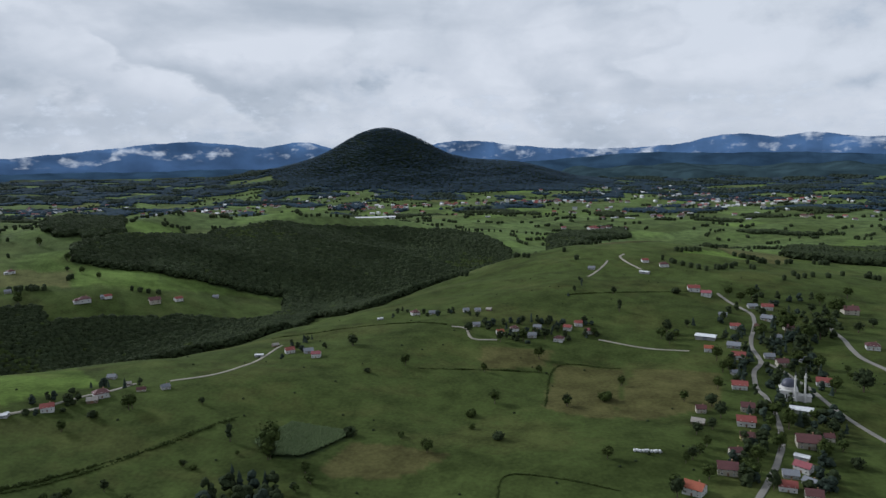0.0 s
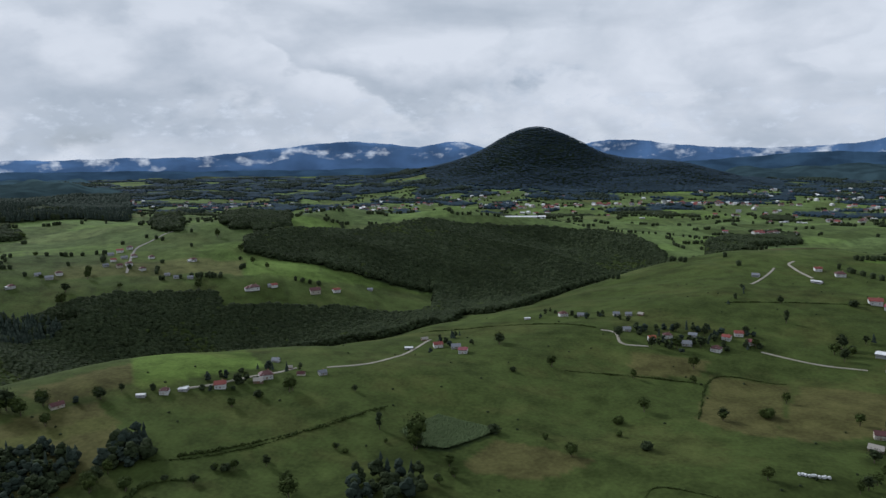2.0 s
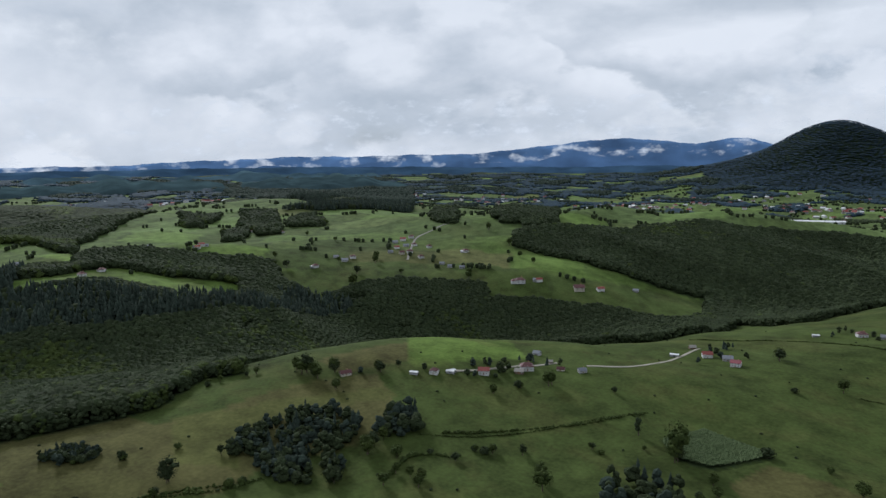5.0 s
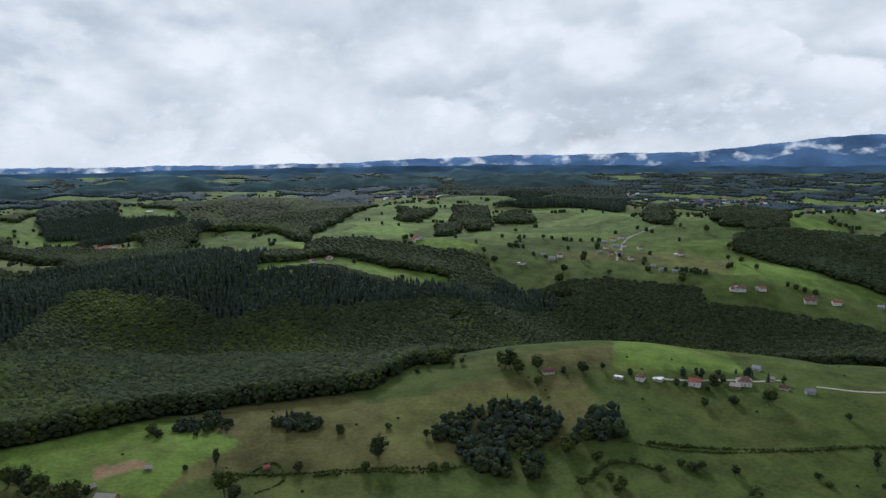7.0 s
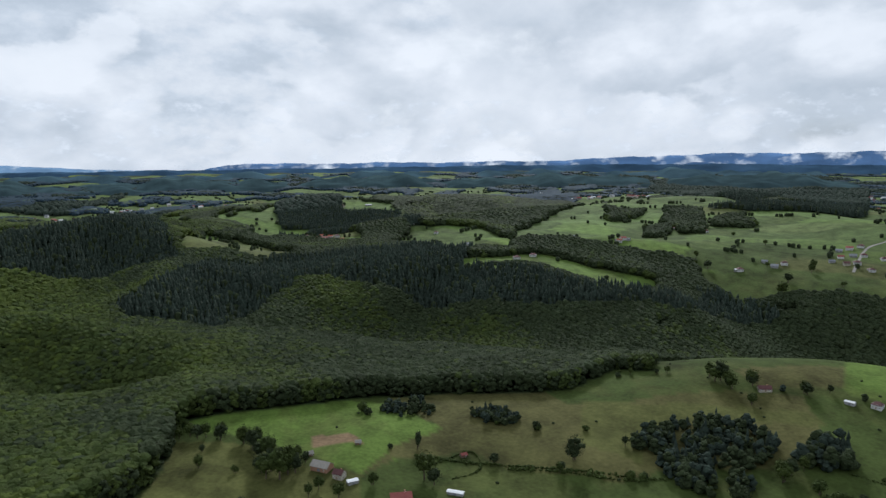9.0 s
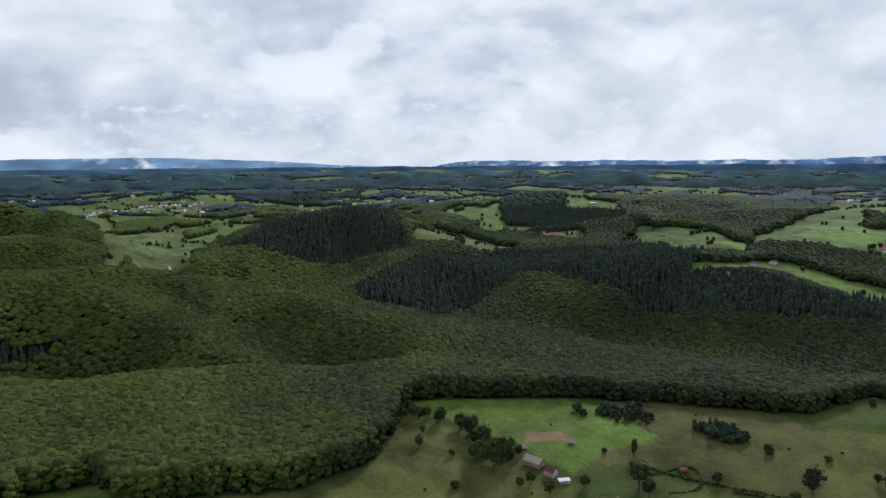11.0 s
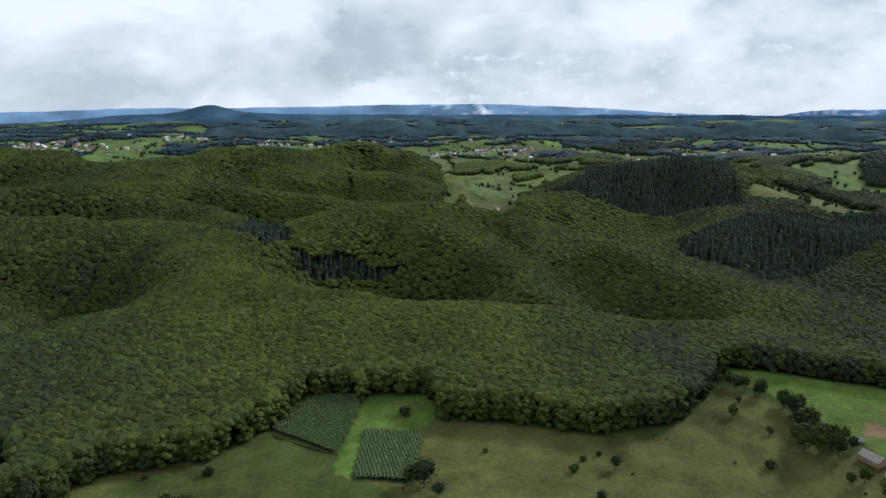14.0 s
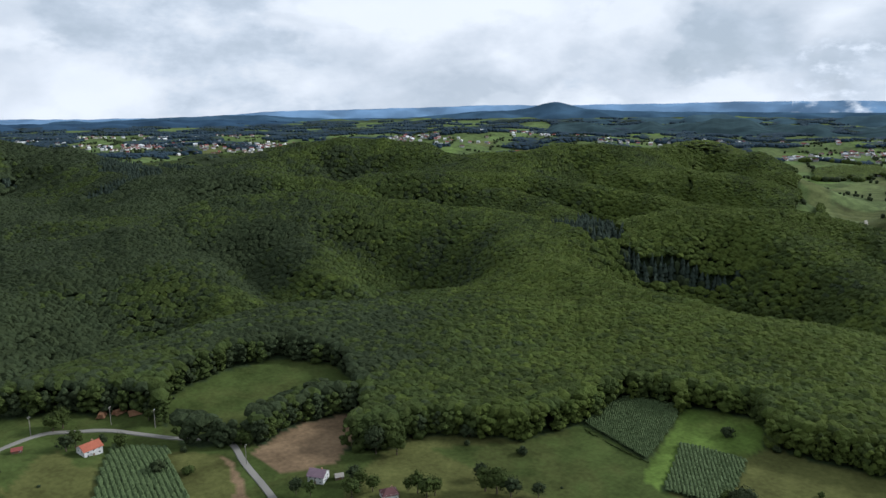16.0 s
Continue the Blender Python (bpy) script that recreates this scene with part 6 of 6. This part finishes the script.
# ---- rows of maize on the crop fields ----
MAIZE = surface("maize_leaves", (0.060, 0.085, 0.036), 0.7, 0.22, 0.5, 3.0, 0.05, 3.0, spec=0.04)
MAIZE_GAPS = [0.85, 0.85, 1.45, 1.9]
for name, outline in COVERS:
    if name != "corn":
        continue
    mid = outline.mean(0)
    if np.hypot(*mid) > 420:
        continue
    a = np.arctan2(-mid[0], mid[1]) + 0.16
    way, side = np.array([-np.sin(a), np.cos(a)]), np.array([np.cos(a), np.sin(a)])
    gap = MAIZE_GAPS.pop(0)
    verts, faces = [], []
    for row in np.arange(-60, 60, gap):
        s = np.arange(-70, 70, 0.7)
        x = mid[0] + side[0] * row + way[0] * s
        y = mid[1] + side[1] * row + way[1] * s
        keep = inside(outline, x, y)
        if keep.sum() < 4:
            continue
        x, y = x[keep], y[keep]
        n, z = len(x), land(x, y)
        b = sum(len(v) for v in verts)
        for off, up in ((-0.49, 1.0), (-0.22, 1.5), (0.18, 1.6), (0.49, 1.0)):
            o = off * gap + trng.normal(0, 0.10, n)
            verts.append(np.stack([x + side[0] * o, y + side[1] * o, z + up * trng.uniform(0.75, 1.15, n)], -1))
        k = np.arange(n - 1)
        for c in range(3):
            p, q = b + c * n + k, b + (c + 1) * n + k
            faces += [np.stack([p, p + 1, q + 1], -1), np.stack([p, q + 1, q], -1)]
    v, f = np.concatenate(verts), np.concatenate(faces)
    tagged(sheet("maize_rows", v, f, MAIZE, False), "rows of green maize in a small crop field", "crop", kind="stuff")

# ---- woods: joined crowns, many clumps to a tree ----
rng = np.random.default_rng(7)


def scatter(near, far, step, kinds):
    """Jittered places of trees between two distances, where the cover is one of kinds."""
    g = np.arange(-far, far, step)
    x, y = np.meshgrid(g, g)
    x = x + rng.uniform(-0.46, 0.46, x.shape) * step
    y = y + rng.uniform(-0.46, 0.46, y.shape) * step
    x, y = x.ravel(), y.ravel()
    d, az = np.hypot(x, y), np.degrees(np.arctan2(-x, y))
    keep = (d > near) & (d <= far) & (az > -42) & (az < 176)
    x, y = x[keep], y[keep]
    keep = np.isin(cover_at(x, y), [KINDS.index(k) for k in kinds])
    return x[keep], y[keep]


def clumps(x, y, radius, tall, lumps, name, material, label, category="trees", rough=0.22, low=0.42):
    """One object of many leafy crowns: each tree a few uneven clumps round its axis."""
    n = len(x)
    z = land(x, y)
    r = radius * rng.uniform(0.72, 1.25, n)
    h = tall * rng.uniform(0.88, 1.12, n)
    turn = rng.uniform(0, 6.283, (n, 1)) + np.arange(lumps) * 6.283 / max(lumps - 1, 1)
    out = np.full((n, lumps), 0.52) * rng.uniform(0.7, 1.15, (n, lumps))
    out[:, 0] = 0.05
    up = rng.uniform(low, 0.68, (n, lumps))
    up[:, 0] = 0.74
    size = rng.uniform(0.50, 0.72, (n, lumps)) * (0.72 if lumps > 12 else 1.0) if lumps > 1 else np.ones((n, 1))
    if lumps == 1:
        up[:, 0] = 0.55
    centre = np.stack([x[:, None] + np.cos(turn) * out * r[:, None], y[:, None] + np.sin(turn) * out * r[:, None], z[:, None] + up * h[:, None]], -1)
    v = ICO_V[None, None] * (1 + rng.uniform(-rough, rough, (n, lumps, 12, 1)))
    rad = (size * r[:, None])[..., None, None]
    v = v * rad * np.array([1, 1, 0.85 if lumps > 1 else 1.0])
    if lumps == 1:
        v[..., 2] *= (0.5 * h / r)[:, None, None] * 0.9
    v = v + centre[:, :, None, :]
    f = ICO_F[None] + 12 * np.arange(n * lumps)[:, None, None]
    return tagged(sheet(name, v.reshape(-1, 3), f.reshape(-1, 3), material, False), label, category, kind="stuff")


def canopy(x, y, radius, tall, name, material, label, fine):
    """One object of the closed canopy inside a wood: uneven crowns that run into one another."""
    n = len(x)
    z = land(x, y)
    r, h = radius * rng.uniform(0.86, 1.18, n), tall * rng.uniform(0.965, 1.035, n)
    c = np.stack([x, y, z + h - 0.98 * r], -1)
    solid_v, solid_f, ragged = (FINE_V, FINE_F, 0.20) if fine else (ICO_V, ICO_F, 0.24)
    v = solid_v[None] * (1 + rng.uniform(-ragged, ragged, (n, len(solid_v), 1))) * r[:, None, None] * np.array([1.32, 1.32, 1.05]) + c[:, None]
    keep = solid_f[(solid_v[solid_f].mean(1)[:, 2] > -0.3)]
    f = keep[None] + len(solid_v) * np.arange(n)[:, None, None]
    return tagged(sheet(name, v.reshape(-1, 3), f.reshape(-1, 3), material, False), label, "trees", kind="stuff")


def domes(x, y, radius, tall, name, material, label, category="trees", skirt=True, sag=0.5):
    """One object of many far crowns, each a shallow uneven dome over a short skirt."""
    n = len(x)
    z = land(x, y)
    r, h = radius * rng.uniform(0.75, 1.2, n), tall * rng.uniform(0.95, 1.05, n)
    a = np.arange(6) * 1.0472 + rng.uniform(0, 6, (n, 1))
    low = r[:, None] * rng.uniform(0.8, 1.2, (n, 6))
    drop = np.minimum(sag * r, 0.6 * h)
    ring = np.stack([x[:, None] + np.cos(a) * low, y[:, None] + np.sin(a) * low, (z + h - drop)[:, None] * np.ones(6) - rng.uniform(0, 0.5, (n, 6)) * drop[:, None]], -1)
    foot = np.stack([x[:, None] + np.cos(a[:, ::2]) * r[:, None] * 0.85, y[:, None] + np.sin(a[:, ::2]) * r[:, None] * 0.85, np.repeat(z[:, None] - 1, 3, 1)], -1)
    tip = np.stack([x + rng.normal(0, 0.15, n) * r, y + rng.normal(0, 0.15, n) * r, z + h], -1)[:, None]
    v = np.concatenate([ring, tip, foot], 1).reshape(-1, 3)
    k = np.arange(6)
    f = [np.stack([k, (k + 1) % 6, np.full(6, 6)], -1)]
    f.append(np.array([(7, 1, 0), (7, 8, 1), (8, 2, 1), (8, 3, 2), (8, 9, 3), (9, 4, 3), (9, 5, 4), (9, 7, 5), (7, 0, 5)]))
    f = np.concatenate(f if skirt else f[:1])[None] + 10 * np.arange(n)[:, None, None]
    return tagged(sheet(name, v, f.reshape(-1, 3), material, True), label, category, kind="stuff")


def spires(x, y, radius, tall, name, material, label):
    """One object of many pines: three ragged skirts to a tree."""
    n = len(x)
    z = land(x, y)
    r, h = radius * rng.uniform(0.75, 1.2, n), tall * rng.uniform(0.75, 1.2, n)
    verts, faces, base = [], [], 0
    for low, top, wide in ((0.18, 0.62, 1.0), (0.42, 0.82, 0.76), (0.66, 1.0, 0.48)):
        a = np.arange(6) * 1.0472 + rng.uniform(0, 6, (n, 1))
        rr = r[:, None] * wide * rng.uniform(0.7, 1.25, (n, 6))
        ring = np.stack([x[:, None] + np.cos(a) * rr, y[:, None] + np.sin(a) * rr, z[:, None] + h[:, None] * (low + rng.uniform(-0.04, 0.04, (n, 6)))], -1)
        tip = np.stack([x, y, z + h * top], -1)[:, None]
        verts.append(np.concatenate([ring, tip], 1).reshape(-1, 3))
        k = np.arange(6)
        faces.append((np.stack([k, (k + 1) % 6, np.full(6, 6)], -1)[None] + 7 * np.arange(n)[:, None, None] + base).reshape(-1, 3))
        base += 7 * n
    return tagged(sheet(name, np.concatenate(verts), np.concatenate(faces), material), label, "trees", kind="stuff")


def leafy(near, far, step, radius, tall, lumps, label, name="deciduous_wood"):
    x, y = scatter(near, far, step, ["wood"])
    az = np.degrees(np.arctan2(-x, y))
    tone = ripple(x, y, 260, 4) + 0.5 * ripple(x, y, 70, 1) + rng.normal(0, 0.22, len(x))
    # sun and shade on the slopes, painted by bearing as lighter and darker leaves
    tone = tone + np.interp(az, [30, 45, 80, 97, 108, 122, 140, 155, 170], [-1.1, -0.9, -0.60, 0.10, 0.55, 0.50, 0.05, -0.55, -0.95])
    tall = (tall + 1.5 * ripple(x, y, 120, 6)) * np.interp(az, [50, 85], [0.68, 1.0])
    d = np.hypot(x, y)
    wooded = [KINDS.index("wood"), KINDS.index("pine")]
    edge = ~np.isin(cover_at(x * (1 - 1.6 * step / d), y * (1 - 1.6 * step / d)), wooded)
    # woods beyond 1900 m take the haze-tinted leaf colour
    shades = ((-9, -0.35, LEAF_DARK, "dark"), (-0.35, 0.30, LEAF, "mid-green"), (0.30, 9, LEAF_LIGHT, "light green")) if near < 1900 else ((-9, 9, LEAF_FAR, "dark haze-blue"),)
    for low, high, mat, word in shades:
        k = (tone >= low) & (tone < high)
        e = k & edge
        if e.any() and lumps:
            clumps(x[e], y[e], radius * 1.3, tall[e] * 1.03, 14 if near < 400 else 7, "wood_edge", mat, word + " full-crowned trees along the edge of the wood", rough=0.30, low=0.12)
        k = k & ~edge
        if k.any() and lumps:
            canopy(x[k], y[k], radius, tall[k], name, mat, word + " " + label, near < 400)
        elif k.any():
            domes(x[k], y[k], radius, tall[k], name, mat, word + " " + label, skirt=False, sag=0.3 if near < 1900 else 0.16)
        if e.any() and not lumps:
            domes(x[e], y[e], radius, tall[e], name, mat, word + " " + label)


leafy(150, 430, 3.1, 2.6, 12.5, 1, "broadleaf crowns of a dense wood beside the meadows")
leafy(430, 820, 3.3, 2.8, 12.0, 1, "broadleaf crowns covering the nearer hills")
leafy(820, 1120, 4.4, 3.8, 11.5, 1, "broadleaf canopy on the farther hills")
leafy(1120, 1400, 5.6, 4.9, 11, 1, "broadleaf canopy on the farther slopes")
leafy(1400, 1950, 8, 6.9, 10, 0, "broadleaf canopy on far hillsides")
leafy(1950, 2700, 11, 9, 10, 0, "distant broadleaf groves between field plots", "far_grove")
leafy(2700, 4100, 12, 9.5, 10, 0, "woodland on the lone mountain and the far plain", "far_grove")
px_, py_ = scatter(150, 1700, 4.7, ["pine"])
mixed_in = rng.random(len(px_)) < 0.12
domes(px_[mixed_in], py_[mixed_in], 3.6, 10, "pine_wood", LEAF_DARK, "dark broadleaf trees mixed into the conifers")
px_, py_ = px_[~mixed_in], py_[~mixed_in]
spires(px_, py_, 3.0, 13.5, "pine_wood", NEEDLE, "dark conifer plantation on a hillside above the broadleaf wood")
px_, py_ = scatter(1700, 4000, 16, ["pine"])
domes(px_, py_, 10, 13, "far_pine_grove", NEEDLE, "far dark conifer groves among field plots")


def hedgerows(near, far, step, radius, tall, share):
    """Field trees along the plots' edges."""
    x, y = scatter(near, far, step, ["meadow", "dry", "bright", "pasture"])
    i, j, edge = plots(x, y, 105)
    keep = ((edge < step * 0.6) & (dice(i, j, 6.0) > 1 - share) & (ripple(x, y, 75, 5) + 0.5 * ripple(x, y, 300, 2) > 0.05) & (rng.random(len(x)) < 0.75)) | (rng.random(len(x)) < 0.0015)
    domes(x[keep], y[keep], radius, tall, "hedgerow_trees", LEAF_DARK, "dark hedgerow trees along the edges of field plots")


hedgerows(700, 1500, 5.0, 2.5, 5.5, 0.45)
hedgerows(1500, 2900, 9, 4.0, 6.5, 0.6)

# tufts and seedlings on the rough grass
tx, ty = scatter(200, 720, 9, ["meadow", "dry", "bright", "pasture"])
keep = (rng.random(len(tx)) < 0.10) & (ripple(tx, ty, 90, 3) + 0.4 * rng.normal(0, 1, len(tx)) > 0.2)
domes(tx[keep], ty[keep], 0.7, 0.9, "weed_tufts", LEAF_DARK, "dark weed tufts scattered over rough grass", "grass")


def thicket(outline, n, tall, words="dark tangled trees and bushes crowded on the hillside"):
    """One object of crowded dark trees and bushes inside an outline on a hillside."""
    o = np.array(outline, float)
    x, y = rng.uniform(o[:, 0].min(), o[:, 0].max(), n * 6), rng.uniform(o[:, 1].min(), o[:, 1].max(), n * 6)
    k = inside(o, x, y)
    for cx, cy, r in CLEAR:
        k &= np.hypot(x - cx, y - cy) > r + 0.28 * tall
    x, y = x[k][:n], y[k][:n]
    h = tall * rng.uniform(0.55, 1.15, len(x))
    q = rng.random(len(x))
    for low, high, mat in ((0, 0.5, LEAF_DARK), (0.5, 0.8, NEEDLE)):
        m = (q >= low) & (q < high)
        if m.any():
            clumps(x[m], y[m], 0.29 * tall, h[m], 9, "thicket", mat, words, rough=0.26, low=0.12)
    m = q >= 0.8
    if m.any():
        spires(x[m], y[m], 0.22 * tall, h[m] * 1.1, "thicket", NEEDLE, "dark pointed conifers among the hillside bushes")


thicket([(-257, 202), (-260, 227), (-249, 252), (-224, 261), (-216, 248), (-215, 228), (-203, 222), (-210, 202), (-226, 198)], 200, 8.0)
thicket([(-209, 255), (-214, 270), (-204, 279), (-193, 267), (-201, 250)], 32, 10.0)
thicket([(-317, 150), (-317, 162), (-300, 169), (-296, 160), (-307, 149)], 60, 5.7)
thicket([(-352, 112), (-350, 137), (-329, 138), (-326, 124), (-335, 112)], 60, 5.4)
thicket([(-98, 262), (-98, 279), (-83, 284), (-72, 278), (-67, 264), (-95, 253)], 22, 10.2)
thicket([(-212, 255), (-211, 267), (-198, 274), (-191, 263), (-205, 255)], 8, 8.5)
thicket([(89, 560), (123, 631), (121, 608), (93, 554)], 8, 5.1)
thicket([(-399, -20), (-389, 5), (-368, 7), (-363, -23)], 14, 8.3)
thicket([(116, 282), (167, 375), (172, 424), (210, 475), (243, 472), (212, 378), (197, 335), (156, 271), (119, 264)], 150, 7.8, 'dark garden and orchard trees between the village houses')
thicket([(154, 484), (246, 561), (267, 609), (318, 566), (271, 467), (197, 446)], 64, 7.6, 'dark garden and orchard trees between the village houses')
thicket([(17, 509), (46, 517), (110, 517), (107, 484), (54, 471), (27, 480)], 44, 6.2, 'dark garden and orchard trees between the village houses')
thicket([(-45, 556), (-33, 590), (32, 557), (26, 529)], 14, 5.2, 'dark garden and orchard trees between the village houses')
thicket([(-111, 436), (-118, 499), (-90, 503), (-77, 443)], 12, 5.9, 'dark garden and orchard trees between the village houses')
thicket([(-213, 324), (-209, 345), (-185, 380), (-172, 371), (-192, 334)], 16, 5.0, 'dark garden and orchard trees between the village houses')
thicket([(-276, 275), (-230, 316), (-163, 372), (-172, 380), (-212, 343), (-259, 303)], 22, 5.0, 'dark trees beside the farmhouses along the ridge')
